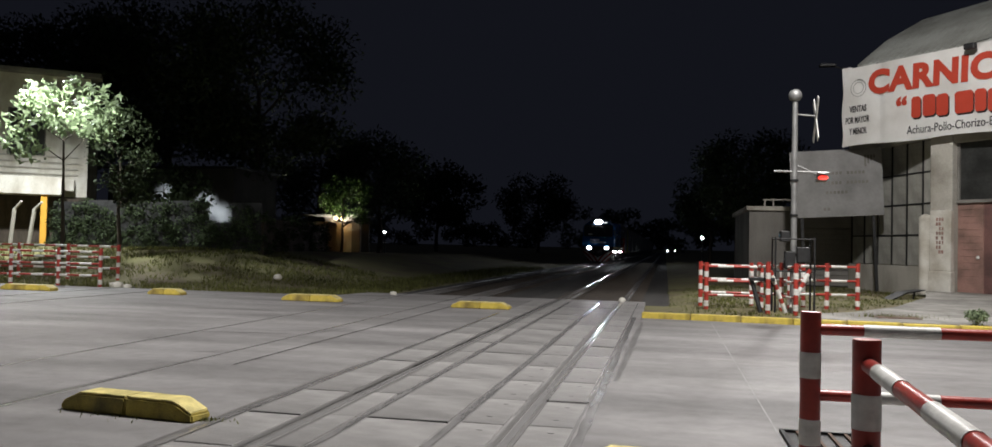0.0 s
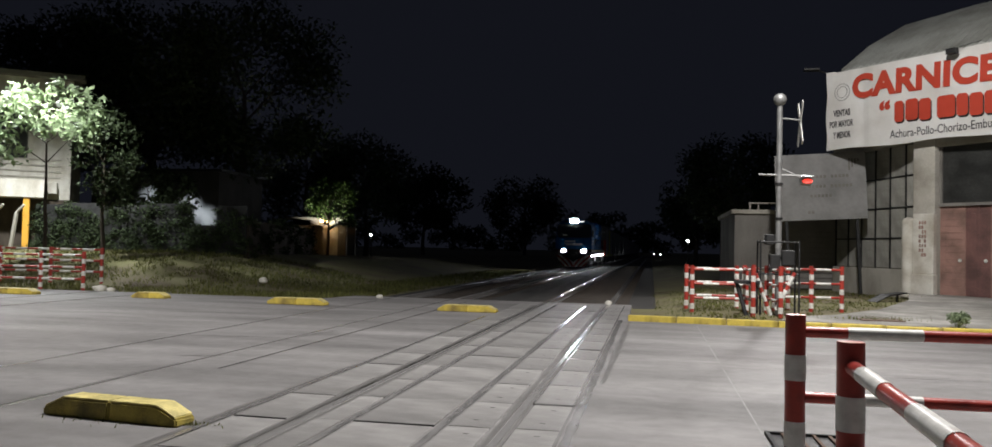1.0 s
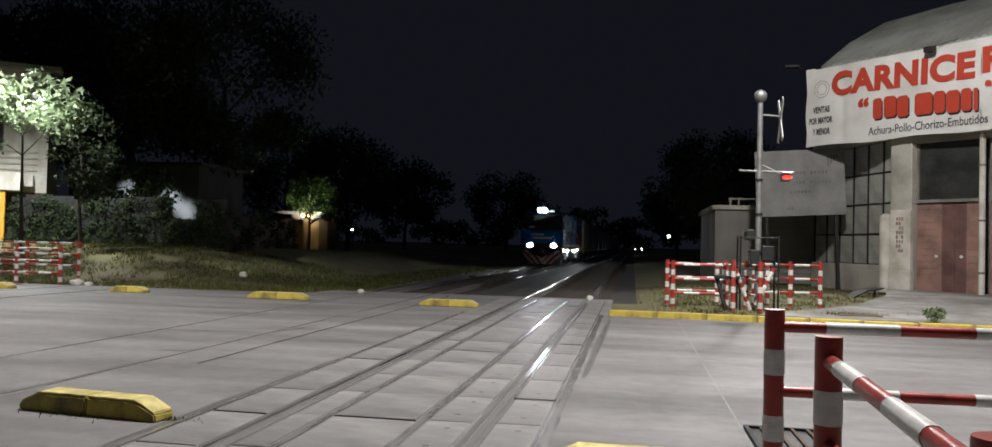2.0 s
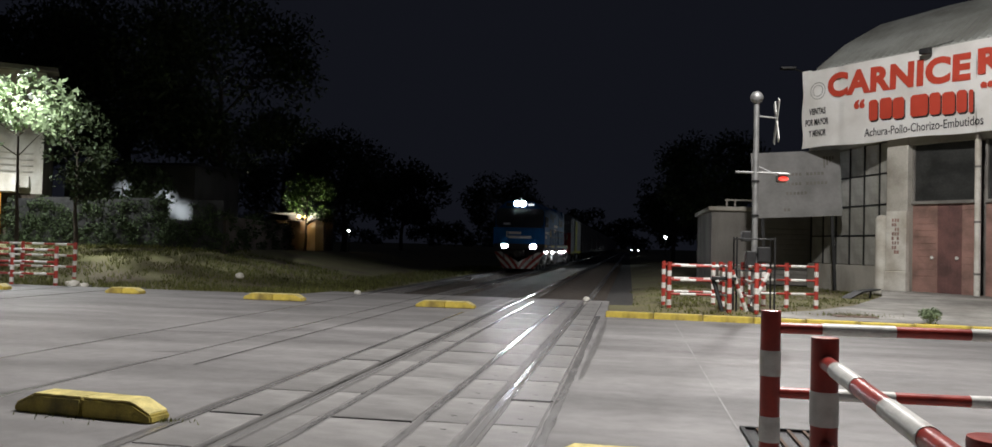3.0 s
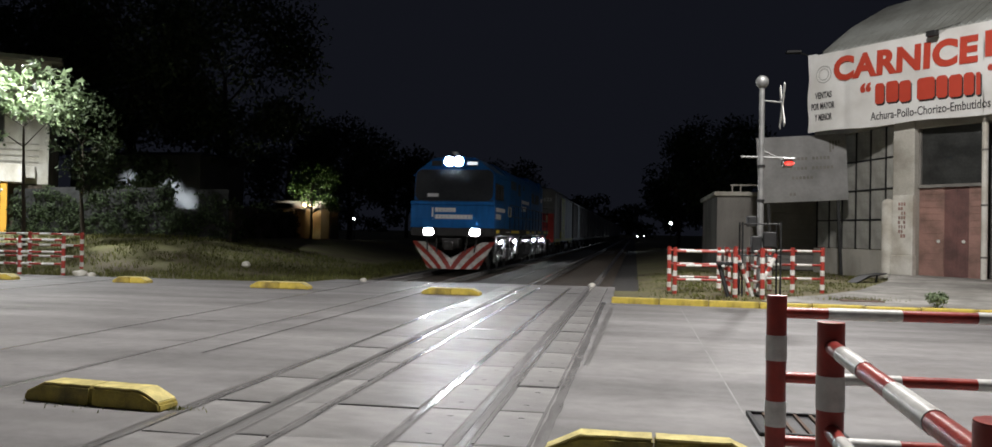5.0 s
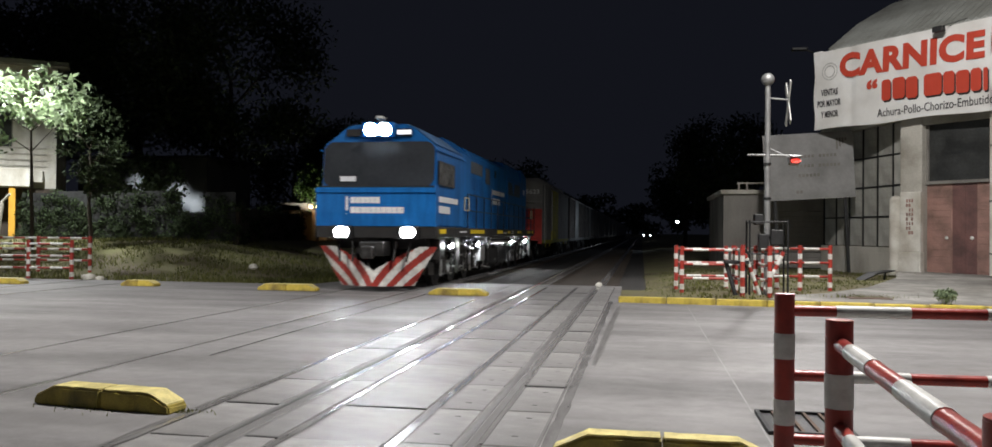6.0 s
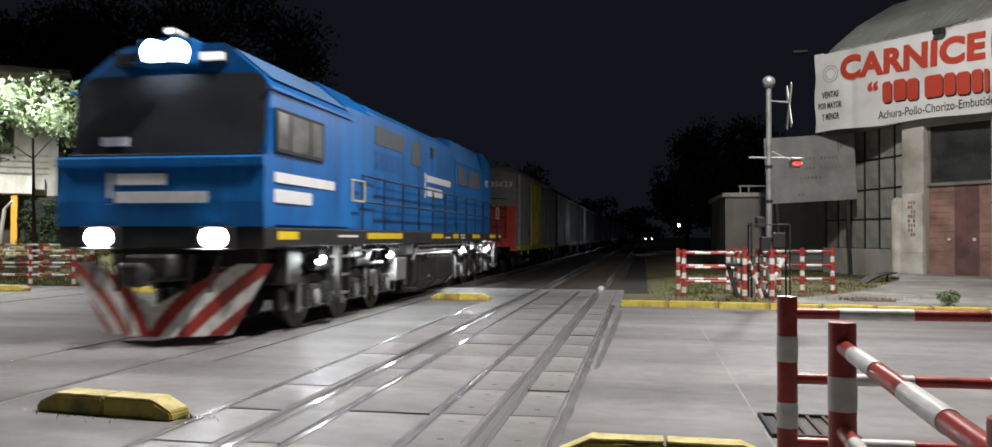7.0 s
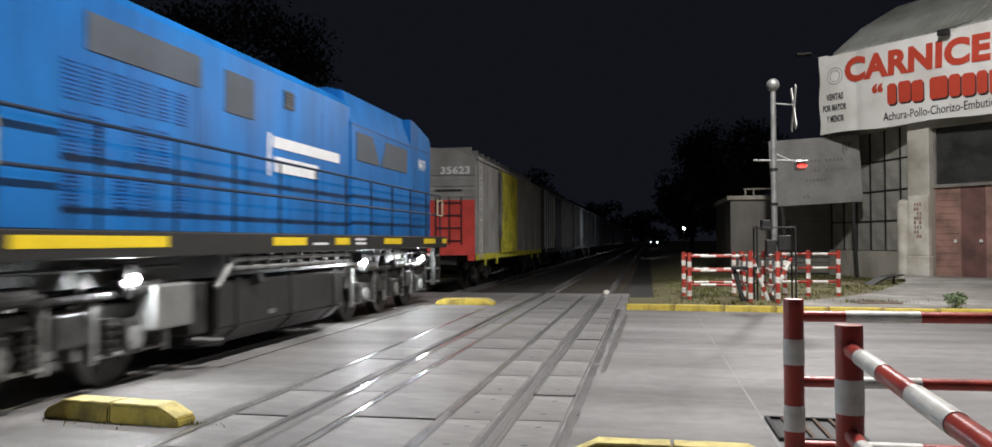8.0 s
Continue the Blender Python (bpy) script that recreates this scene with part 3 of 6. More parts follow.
# ---- crossing signal ----
def make_signal():
    t = thing("crossing_signal", pose(2.87, 19.55, 0.06), "grey steel crossing signal with ball top and lit red lamp", "signal")
    bm = nb()
    rod(bm, (0, 0, 0), (0, 0, 4.9), 0.075, 16, 0.06)
    part("pole", bm, M_GALV, t, smooth=True)
    bm = nb()
    ball(bm, (0, 0, 4.98), 0.15)
    part("ball_top", bm, M_GALV, t, "grey ball finial", True)
    bm = nb()
    rod(bm, (-0.45, 0, 3.24), (0.75, -0.05, 3.2), 0.025)
    rod(bm, (0, 0, 3.4), (0.5, -0.05, 3.15), 0.02)
    part("cross_arm", bm, M_GALV, t)
    bm = nb()
    box(bm, 0.46, 0.7, -0.1, 0.1, 2.99, 3.19, 0.04)
    prism(bm, [(-0.3, 3.18), (-0.1, 3.21), (-0.1, 3.18), (-0.3, 3.16)], "x", 0.47, 0.69)
    part("lamp_housing", bm, M_GALV, t, "hooded lamp housing")
    bm = nb()
    bmesh.ops.create_uvsphere(bm, u_segments=14, v_segments=8, radius=0.1, matrix=Matrix.Translation((0.6, -0.14, 3.08)) @ Matrix.Diagonal((1.15, 0.5, 0.5, 1)))
    part("red_lens", bm, G_SIGNAL, t, "glowing red lens", True)
    bm = nb()
    for s in (-1, 1):
        m = Matrix.Translation((0.45, 0, 4.42)) @ pose(0, 0, 0, 0, 0, 1) @ pose(0, 0, 0, s * 30, 0, 0)
        vs = bmesh.ops.create_cube(bm, size=1.0, matrix=m @ Matrix.Diagonal((0.02, 0.15, 1.1, 1)))
    part("warning_cross", bm, M_WHITE, t, "narrow white warning cross turned almost edge-on")
    bm = nb()
    rod(bm, (0, 0, 4.55), (0.45, 0, 4.5), 0.02)
    part("bracket", bm, M_GALV, t)
    for x0, x1, z0, z1 in ((-0.2, 0.02, 1.0, 1.4), (0.06, 0.34, 1.15, 1.5), (-0.3, -0.1, 1.62, 1.86)):
        bm = nb()
        box(bm, x0, x1, -0.18, 0.12, z0, z1, 0.02)
        part("mechanism_box", bm, M_IRON, t, "dark barrier mechanism box")
    for x in (-0.42, 0.42):
        for y in (-0.25, 0.3):
            bm = nb()
            rod(bm, (x, y, 0.0), (x, y, 1.72), 0.022)
            part("cage_post", bm, M_IRON, t, "dark service cage post")
    for z in (0.95, 1.68):
        for y in (-0.25, 0.3):
            bm = nb()
            rod(bm, (-0.42, y, z), (0.42, y, z), 0.016)
            part("cage_bar", bm, M_IRON, t)
        for x in (-0.42, 0.42):
            bm = nb()
            rod(bm, (x, -0.25, z), (x, 0.3, z), 0.016)
            part("cage_bar", bm, M_IRON, t)
    for z in (1.3, 2.2, 3.0):
        bm = nb()
        rod(bm, (0, 0, z), (0, 0, z + 0.05), 0.09, 16)
        part("collar", bm, M_IRON, t)
    for a, b in (((-0.55, -0.45, 0.95), (-0.2, -0.3, 0.02)), ((0.3, -0.4, 1.0), (-0.1, -0.45, 0.15))):
        striped(t, "boom_stub", a, b, 0.045, 0.1, (0.12, 0.22), 12)
    # boom arm lifted, leaning legs
    bm = nb()
    rod(bm, (-0.75, -0.5, 0), (-0.95, -0.35, 0.75), 0.05)
    rod(bm, (-0.62, -0.5, 0), (-0.5, -0.35, 0.75), 0.05)
    box(bm, -1.0, -0.45, -0.5, -0.2, 0.72, 0.8, 0.01)
    part("stand", bm, M_IRON, t, "dark leaning stand")
    return t


make_signal()

# ---- butcher's shop ----
SIGN_L = Vector((6.27, 31.08, 0))
SIGN_D = Vector((0.666, -0.746, 0))
SIGN_M = Matrix(((0.666, 0, -0.746, 6.27), (-0.746, 0, -0.666, 31.08), (0, 1, 0, 0), (0, 0, 0, 1)))   # u along, v up, w towards the road


def make_shop():
    s = thing("shop_building", SIGN_M, "old plastered corner shop with large panes and a corrugated roof", "building")
    # corner front: column, glazed bays, doors (u, v, w)
    bm = nb()
    box(bm, 2.99, 3.74, 0.1, 8.0, -0.95, -0.35, 0.03)
    part("column", bm, M_PLASTER, s, "stained pale plaster column")
    bm = nb()
    rod(bm, (2.88, 0.15, -0.3), (2.88, 2.62, -0.3), 0.2, 20)
    ball(bm, (2.88, 2.62, -0.3), 0.2, 20, 12, (1, 0.9, 1))
    part("pipe_casing", bm, M_DIRTYWHITE, s, "peeling white rounded casing at the column", True)
    bm = nb()
    box(bm, 3.1, 3.86, 0.15, 0.93, -0.34, -0.08, 0.04)
    part("plinth", bm, M_DIRTYWHITE, s, "chipped white plinth")
    bm = nb()
    box(bm, 3.12, 3.82, 0.93, 2.9, -0.345, -0.14, 0.03)
    part("poster_panel", bm, M_DIRTYWHITE, s, "peeling white panel at the column's foot")
    bm = nb()
    for k in range(8):
        for j in range(3):
            if (k * 3 + j) % 5:
                box(bm, 3.33 + j * 0.09 + 0.01 * (k % 3), 3.4 + j * 0.09, 1.5 + k * 0.15, 1.61 + k * 0.15, -0.142, -0.134)
    tagged(part("painted_bar", bm, M_BRICKRED, s, "faded red painted writing"), kind="stuff")
    bm = nb()
    box(bm, 3.742, 12.0, 5.1, 8.05, -0.95, -0.4)
    part("upper_wall", bm, M_PLASTER, s)
    x = 3.745
    for i in range(3):
        bm = nb()
        box(bm, x, x + 2.1, 0.12, 3.15, -0.76, -0.66)
        sh = part("shutter", bm, M_BRICKRED, s, "dull brick-red slatted shutter doors")
        for k in range(14):
            for u0, u1 in ((0.02, 0.82), (1.62, 2.08)):
                bm = nb()
                box(bm, x + u0, x + u1, 0.16 + k * 0.213, 0.16 + k * 0.213 + 0.205, -0.67, -0.64, 0.008)
                part("slat", bm, M_BRICKRED, sh)
        bm = nb()
        box(bm, x + 0.84, x + 1.6, 0.12, 3.15, -0.7, -0.648)
        box(bm, x + 1.19, x + 1.25, 0.12, 3.15, -0.66, -0.63, 0.01)
        for u0, u1 in ((0.92, 1.13), (1.31, 1.52)):
            for v0, v1 in ((0.3, 1.2), (1.55, 2.9)):
                box(bm, x + u0, x + u1, v0, v1, -0.66, -0.636, 0.012)
        part("door_leaf", bm, M_MAROON, s, "dark maroon panelled door leaves")
        # white blobs stand in for the headlamps' reflections on the doors
        for u in (x + 0.675, x + 1.475):
            bm = nb()
            ball(bm, (u, 1.4, -0.6), 0.06, 12, 8, (1, 1, 0.5))
            part("lamp_glint", bm, M_WHITE, s, "white blob standing in for a headlamp reflection", True)
        bm = nb()
        box(bm, x, x + 2.1, 3.24, 5.1, -0.74, -0.68)
        part("pane", bm, M_DARKGLASS, s, "large dark dusty pane")
        bm = nb()
        box(bm, x, x + 2.1, 3.14, 3.24, -0.72, -0.55)
        part("transom", bm, M_PLASTER2, s)
        bm = nb()
        box(bm, x + 0.0, x + 0.07, 3.24, 5.1, -0.7, -0.6)
        part("window_frame", bm, M_PLASTER2, s)
        bm = nb()
        rod(bm, (x + 2.2, 0.1, -0.4), (x + 2.2, 5.2, -0.4), 0.09, 14)
        part("downpipe", bm, M_DIRTYWHITE, s, "white-painted pipe", True)
        bm = nb()
        for v in (0.9, 2.5, 4.2):
            rod(bm, (x + 2.2, v, -0.4), (x + 2.2, v + 0.06, -0.4), 0.105, 14)
        part("pipe_collar", bm, M_PLASTER2, s)
        x += 2.32
    bm = nb()
    box(bm, 3.742, 12, 0.0, 8.0, -1.5, -1.3)
    part("inner_wall", bm, M_PLASTER2, s)
    bm = nb()
    box(bm, 5.3, 13.0, 0.0, 11.0, -6.5, -6.3)
    box(bm, 12.0, 12.3, 0.0, 8.0, -6.3, -0.5)
    part("back_wall", bm, M_PLASTER2, s)
    # corrugated roof
    vs, fs = [], []
    n = 200
    courses = ((0.28, 8.2, -0.3), (0.03, 9.42, -2.3), (0.2, 10.5, -4.3), (1.9, 11.25, -6.3))     # the curved verge, from eave to crown
    k = len(courses)
    for i in range(n + 1):
        wob = 0.035 * math.cos(i * math.pi / 2)
        for low in (0.0, -0.07):
            for u, v, w in courses:
                vs.append((u + (13.3 - u) * i / n, v + wob + low, w))
    for i in range(n):
        a = i * 2 * k
        for j in range(k - 1):
            p, q = a + j, a + j + 2 * k
            fs += [(p, q, q + 1, p + 1), (p + k + 1, q + k + 1, q + k, p + k)]
        fs.append((a, a + k, a + 3 * k, a + 2 * k))
    for j in range(k - 1):
        fs.append((j, j + 1, j + 1 + k, j + k))
    part_roof = raw("roof", vs, fs, M_ROOF, s)
    tagged(part_roof, "pale corrugated sheet roof")
    return s


def make_side_wall():
    a, b = Vector((8.72, 29.15, 0)), Vector((7.1, 34.3, 0))
    d = (b - a).normalized()
    ang = math.degrees(math.atan2(d.y, d.x))
    t = thing("side_building", Matrix.Translation(a) @ pose(0, 0, 0, 0, 0, ang), "grey rendered side wall with a tall grid of dusty panes", "building")
    ln = (b - a).length
    bm = nb()
    box(bm, 0, ln, -0.35, 0, -0.05, 1.05, 0.02)
    part("dado", bm, M_PLASTER, t, "stained low wall under the panes")
    bm = nb()
    box(bm, 0, ln, -0.35, 0, 5.35, 7.9)
    part("wall", bm, M_PLASTER, t)
    cols, rws = 6, 4
    w, h = ln / cols, (5.35 - 1.05) / rws
    first = None
    for i in range(cols):
        for j in range(rws):
            m = Matrix.Translation((i * w, -0.18, 1.05 + j * h))
            if first is None:
                bm = nb()
                box(bm, 0.03, w - 0.03, 0, 0.02, 0.03, h - 0.03)
                first = part("pane", bm, M_FROST, t)
                first.matrix_basis = m
            else:
                again("pane", first, t, m)
    for i in range(cols + 1):
        bm = nb()
        box(bm, i * w - 0.02, i * w + 0.02, -0.2, -0.12, 1.05, 5.35)
        part("mullion", bm, M_IRON, t)
    for j in range(1, rws):
        bm = nb()
        box(bm, 0, ln, -0.2, -0.13, 1.05 + j * h - 0.022, 1.05 + j * h + 0.022)
        part("glazing_bar", bm, M_IRON, t)
    # wall that turns towards the railway, with a closed shutter
    c = thing("garage_building", pose(3.35, 34.55, 0), "low pale rendered garage with a closed ribbed shutter", "building")
    for a in ((0, 0.3, 0, 7, 0.0, 3.1), (0.302, 2.2, 0, 0.3, 0.0, 3.1), (4.1, 4.3, 0, 0.3, 0.0, 3.1), (2.2, 4.1, 0, 0.3, 2.45, 3.1)):
        bm = nb()
        box(bm, *a)
        part("wall", bm, M_PLASTER2, c, "stained grey render")
    bm = nb()
    box(bm, -0.14, 4.3, -0.14, 7, 3.1, 3.28, 0.03)
    part("cornice", bm, M_PLASTER, c, "pale cornice")
    bm = nb()
    box(bm, 2.2, 4.1, 0.16, 0.2, 0.1, 2.45)
    sh = part("shutter", bm, M_PLASTER2, c, "grey ribbed shutter")
    for k in range(11):
        bm = nb()
        box(bm, 2.2, 4.1, 0.1, 0.16, 0.12 + k * 0.21, 0.12 + k * 0.21 + 0.19, 0.012)
        part("slat", bm, M_PLASTER2, sh)
    bm = nb()
    for x in (0.62, 0.95, 1.9):
        box(bm, x - 0.03, x + 0.03, 0.17, 0.23, 3.28, 3.6)
    rod(bm, (0.55, 0.2, 3.56), (2.0, 0.2, 3.56), 0.035)
    part("roof_railing", bm, M_PLASTER, c, "pale roof railing")
    bm = nb()
    box(bm, 2.4, 3.0, 1.0, 1.6, 3.28, 3.7, 0.03)
    part("water_tank", bm, M_PLASTER2, c)
    bm = nb()
    box(bm, 0.3, 4.3, 6.7, 7.0, 0.0, 3.1)
    part("back_wall", bm, M_PLASTER2, c)


def make_banner():
    t = thing("shop_sign", SIGN_M, "white vinyl butcher's sign with red lettering over the corner", "sign")
    nu, nv = 60, 16
    for name, u0, u1, tilt in (("banner_sheet", -0.1, 6.05, 0.0), ("banner_sheet", 6.07, 10.6, 0.10)):
        vs, fs = [], []
        for i in range(nu + 1):
            for j in range(nv + 1):
                u, v = u0 + (u1 - u0) * i / nu, j / nv
                crease = 0.05 * math.exp(-((u - 1.35) / 0.16) ** 2)
                wv = 0.012 * noise.noise((u * 1.7, v * 2, 0)) - crease - tilt * 0.4 * (u - 6.07 if tilt else 0)
                sag = 0.03 * math.sin(u * 1.9) * (1 - v) + 0.05 * (u < 0.25) * math.sin(v * 14)
                vs.append((u + (0.03 * math.sin(v * 11) if i == 0 else 0), 5.27 + 2.8 * v + sag, wv))
        for i in range(nu):
            for j in range(nv):
                a = i * (nv + 1) + j
                fs.append((a, a + nv + 1, a + nv + 2, a + 1))
        k = len(vs)
        vs += [(x, y, z - 0.04) for x, y, z in vs]
        fs += [(f[3] + k, f[2] + k, f[1] + k, f[0] + k) for f in fs]
        ob = raw(name, vs, fs, M_BANNER, t, True)
    lean = Matrix.Translation((3.4, 7.35, 0)) @ pose(0, 0, 0, 0, 0, -1.6) @ Matrix.Translation((-3.4, -7.35, 0))
    words("lettering", "CARNICE", (0.95, 5.92, 6.93, 7.8), 0.02, M_SIGNRED, t, 0.05, lean)
    words("lettering", "RIA", (6.12, 8.0, 6.98, 7.78), 0.02, M_SIGNRED, t, 0.05)
    # shop name as plain blocks, one for each letter
    for u, e in ((2.56, 2.88), (2.95, 3.38), (3.42, 3.81), (4.02, 4.6), (4.65, 5.0), (5.05, 5.45), (5.5, 5.81), (5.87, 6.0)):
        low = 6.0 - 0.04 * (u - 2.56) + 0.015 * math.sin(u * 7)
        for name, du, dv, d0, d1, material, owner in (("name_block", 0, 0, 0.022, 0.032, M_SIGNRED, t), ("block_shadow", 0.035, -0.06, 0.014, 0.02, M_SIGNDARK, None)):
            c = min(0.07, (e - u) * 0.25)
            a, b, v0, v1 = u + du, e + du, low + dv, low + 0.7 + dv
            bm = nb()
            prism(bm, [(a + c, v0), (b - c, v0), (b, v0 + c), (b, v1 - c), (b - c, v1), (a + c, v1), (a, v1 - c), (a, v0 + c)], "z", d0, d1)
            if owner:
                blk = part(name, bm, material, t, "red block of the shop's name")
            else:
                part(name, bm, material, blk, "dark drop shadow")
    words("quote_mark", "\u201c", (2.0, 2.4, 6.45, 6.78), 0.02, M_SIGNRED, t, 0.04)
    words("quote_mark", "\u201d", (6.2, 6.6, 6.4, 6.75), 0.02, M_SIGNRED, t, 0.04)
    words("small_print", "Achura-Pollo-Chorizo-Embutidos", (2.4, 6.3, 5.46, 5.74), 0.02, M_SIGNDARK, t, 0.004)
    words("side_print", "VENTAS", (0.2, 0.88, 6.46, 6.7), 0.02, M_SIGNDARK, t, 0.03)
    words("side_print", "POR MAYOR", (0.05, 1.0, 6.07, 6.31), 0.02, M_SIGNDARK, t, 0.03)
    words("side_print", "Y MENOR", (0.2, 0.9, 5.67, 5.91), 0.02, M_SIGNDARK, t, 0.03)
    bm = nb()
    for r in (0.3, 0.2):
        for i in range(24):
            a, b = i * math.tau / 24, (i + 1) * math.tau / 24
            rod(bm, (0.55 + r * math.cos(a), 7.32 + r * math.sin(a), 0.02), (0.55 + r * math.cos(b), 7.32 + r * math.sin(b), 0.02), 0.012, 6)
    part("emblem", bm, M_SIGNGREY, t, "faded grey round emblem")
    f = thing("floodlight", SIGN_M @ Matrix.Translation((4.63, 7.95, 0.0)), "small dark unlit floodlight on the sign's top edge", "lamp")
    bm = nb()
    box(bm, -0.16, 0.16, -0.09, 0.09, 0.15, 0.36, 0.02)
    part("housing", bm, M_IRON, f)
    bm = nb()
    rod(bm, (0, -0.02, -0.05), (0, 0.0, 0.2), 0.02)
    rod(bm, (0.1, 0.1, 0.2), (0.7, 0.25, -0.1), 0.012)
    part("bracket", bm, M_IRON, f)
    a = thing("lamp_arm", pose(7.2, 32.2, 8.05), "dark lamp arm reaching out from the roof's corner", "lamp")
    bm = nb()
    rod(bm, (0, 0, 0), (-1.25, -0.6, 0.28), 0.03)
    part("arm", bm, M_IRON, a)
    bm = nb()
    box(bm, -1.75, -1.2, -0.9, -0.6, 0.22, 0.32, 0.03)
    part("lamp_head", bm, M_IRON, a)
    bm = nb()
    rod(bm, (0, 0, -0.7), (0, 0, 0.1), 0.04)
    part("foot", bm, M_IRON, a)
    b = thing("hoarding", pose(4.66, 31.3, 0.26, 0, -3.0, 0), "faded pale hoarding with washed-out writing on two posts", "sign")
    bm = nb()
    box(bm, 0.0, 3.15, -0.03, 0.03, 2.42, 4.85, 0.01)
    part("panel", bm, M_HOARD, b)
    for x in (0.35, 2.8):
        bm = nb()
        box(bm, x - 0.05, x + 0.05, 0.03, 0.13, -0.3, 4.7)
        part("post", bm, M_IRON, b)
    bm = nb()
    for u0, u1, v in ((0.9, 2.6, 3.95), (0.75, 2.75, 3.6), (1.2, 2.1, 3.25), (1.1, 1.5, 2.65)):
        n = int((u1 - u0) / 0.13)
        for i in range(n):
            if random.random() < 0.85:
                box(bm, u0 + i * 0.13, u0 + i * 0.13 + 0.09, -0.04, -0.032, v, v + 0.11)
    for i in range(4):
        box(bm, 2.55 + i * 0.1, 2.62 + i * 0.1, -0.04, -0.032, 4.2 + 0.1 * i, 4.62)
    tagged(part("faded_writing", bm, M_PLASTER2, b, "washed-out grey writing"), kind="stuff")


make_shop()
make_side_wall()
make_banner()


# ---- train ----
TRAIN_X = TRACKS[1]
HALF = 1.5


def wheelset(parent, y, r, name="wheelset"):
    bm = nb()
    for sx in (-1, 1):
        rod(bm, (sx * 0.77, 0, 0), (sx * 0.90, 0, 0), r, 28)
        rod(bm, (sx * 0.74, 0, 0), (sx * 0.78, 0, 0), r + 0.028, 28)
        rod(bm, (sx * 0.90, 0, 0), (sx * 0.93, 0, 0), r * 0.32, 14)
        for k in range(6):
            a = k * math.tau / 6
            rod(bm, (sx * 0.895, 0.62 * r * math.cos(a), 0.62 * r * math.sin(a)), (sx * 0.912, 0.62 * r * math.cos(a), 0.62 * r * math.sin(a)), r * 0.13, 8)
    rod(bm, (-0.8, 0, 0), (0.8, 0, 0), 0.085, 12)
    ob = part(name, bm, M_GRIME, parent, "worn steel wheels on their axle")
    ob.matrix_basis = pose(0, y, r + 0.006)
    return ob


def bogie_frame(parent, ys, r, name="bogie_frame"):
    bm = nb()
    y0, y1 = min(ys) - 0.75, max(ys) + 0.75
    for sx in (-1, 1):
        x = sx * 1.08
        box(bm, x - 0.07, x + 0.07, y0, y1, 0.62, 0.86, 0.03)
        for y in ys:
            box(bm, x - 0.02, x + sx * 0.14 + 0.02, y - 0.17, y + 0.17, r - 0.17, r + 0.2, 0.03)
            for dy in (-0.38, 0.38):
                rod(bm, (x + sx * 0.1, y + dy, 0.36), (x + sx * 0.1, y + dy, 0.72), 0.085, 12)
                for k in range(4):
                    rod(bm, (x + sx * 0.1, y + dy, 0.4 + k * 0.08), (x + sx * 0.1, y + dy, 0.43 + k * 0.08), 0.105, 12)
        for k in range(len(ys) - 1):
            ym = (ys[k] + ys[k + 1]) / 2
            box(bm, x - 0.05, x + sx * 0.12 + 0.05, ym - 0.24, ym + 0.24, 0.5, 0.82, 0.03)
            rod(bm, (x + sx * 0.16, ym - 0.5, 0.94), (x + sx * 0.16, ym + 0.5, 0.94), 0.04)
            rod(bm, (x + sx * 0.12, ym, 0.85), (x + sx * 0.12, ym + 0.25, 1.25), 0.045)
    box(bm, -1.0, 1.0, (y0 + y1) / 2 - 0.4, (y0 + y1) / 2 + 0.4, 0.6, 0.9)
    return part(name, bm, M_GRIME, parent, "grimy bogie frame with coil springs")


def facing_side(u0):
    """Basis for lettering on the side that faces the camera: letters run along +y, upright."""
    return Matrix(((0, 0, 1, u0), (1, 0, 0, 0), (0, 1, 0, 0), (0, 0, 0, 1)))


FRONT = Matrix(((1, 0, 0, 0), (0, 0, -1, 0), (0, 1, 0, 0), (0, 0, 0, 1)))   # lettering on faces that look along -y


def bars(parent, name, rows, basis, material=M_LETTER, label="white unreadable lettering"):
    """Rows of plain bars: u0, u1, v0, v1 and depth; each row is cut into letter-like blocks."""
    bm = nb()
    for u0, u1, v0, v1, w, step in rows:
        u = u0
        while u < u1 - 0.01:
            e = min(u1, u + step * 0.93)
            box(bm, u, e, v0, v1, w, w + 0.006)
            u += step
    ob = part(name, bm, material, parent, label)
    ob.matrix_basis = basis
    return ob


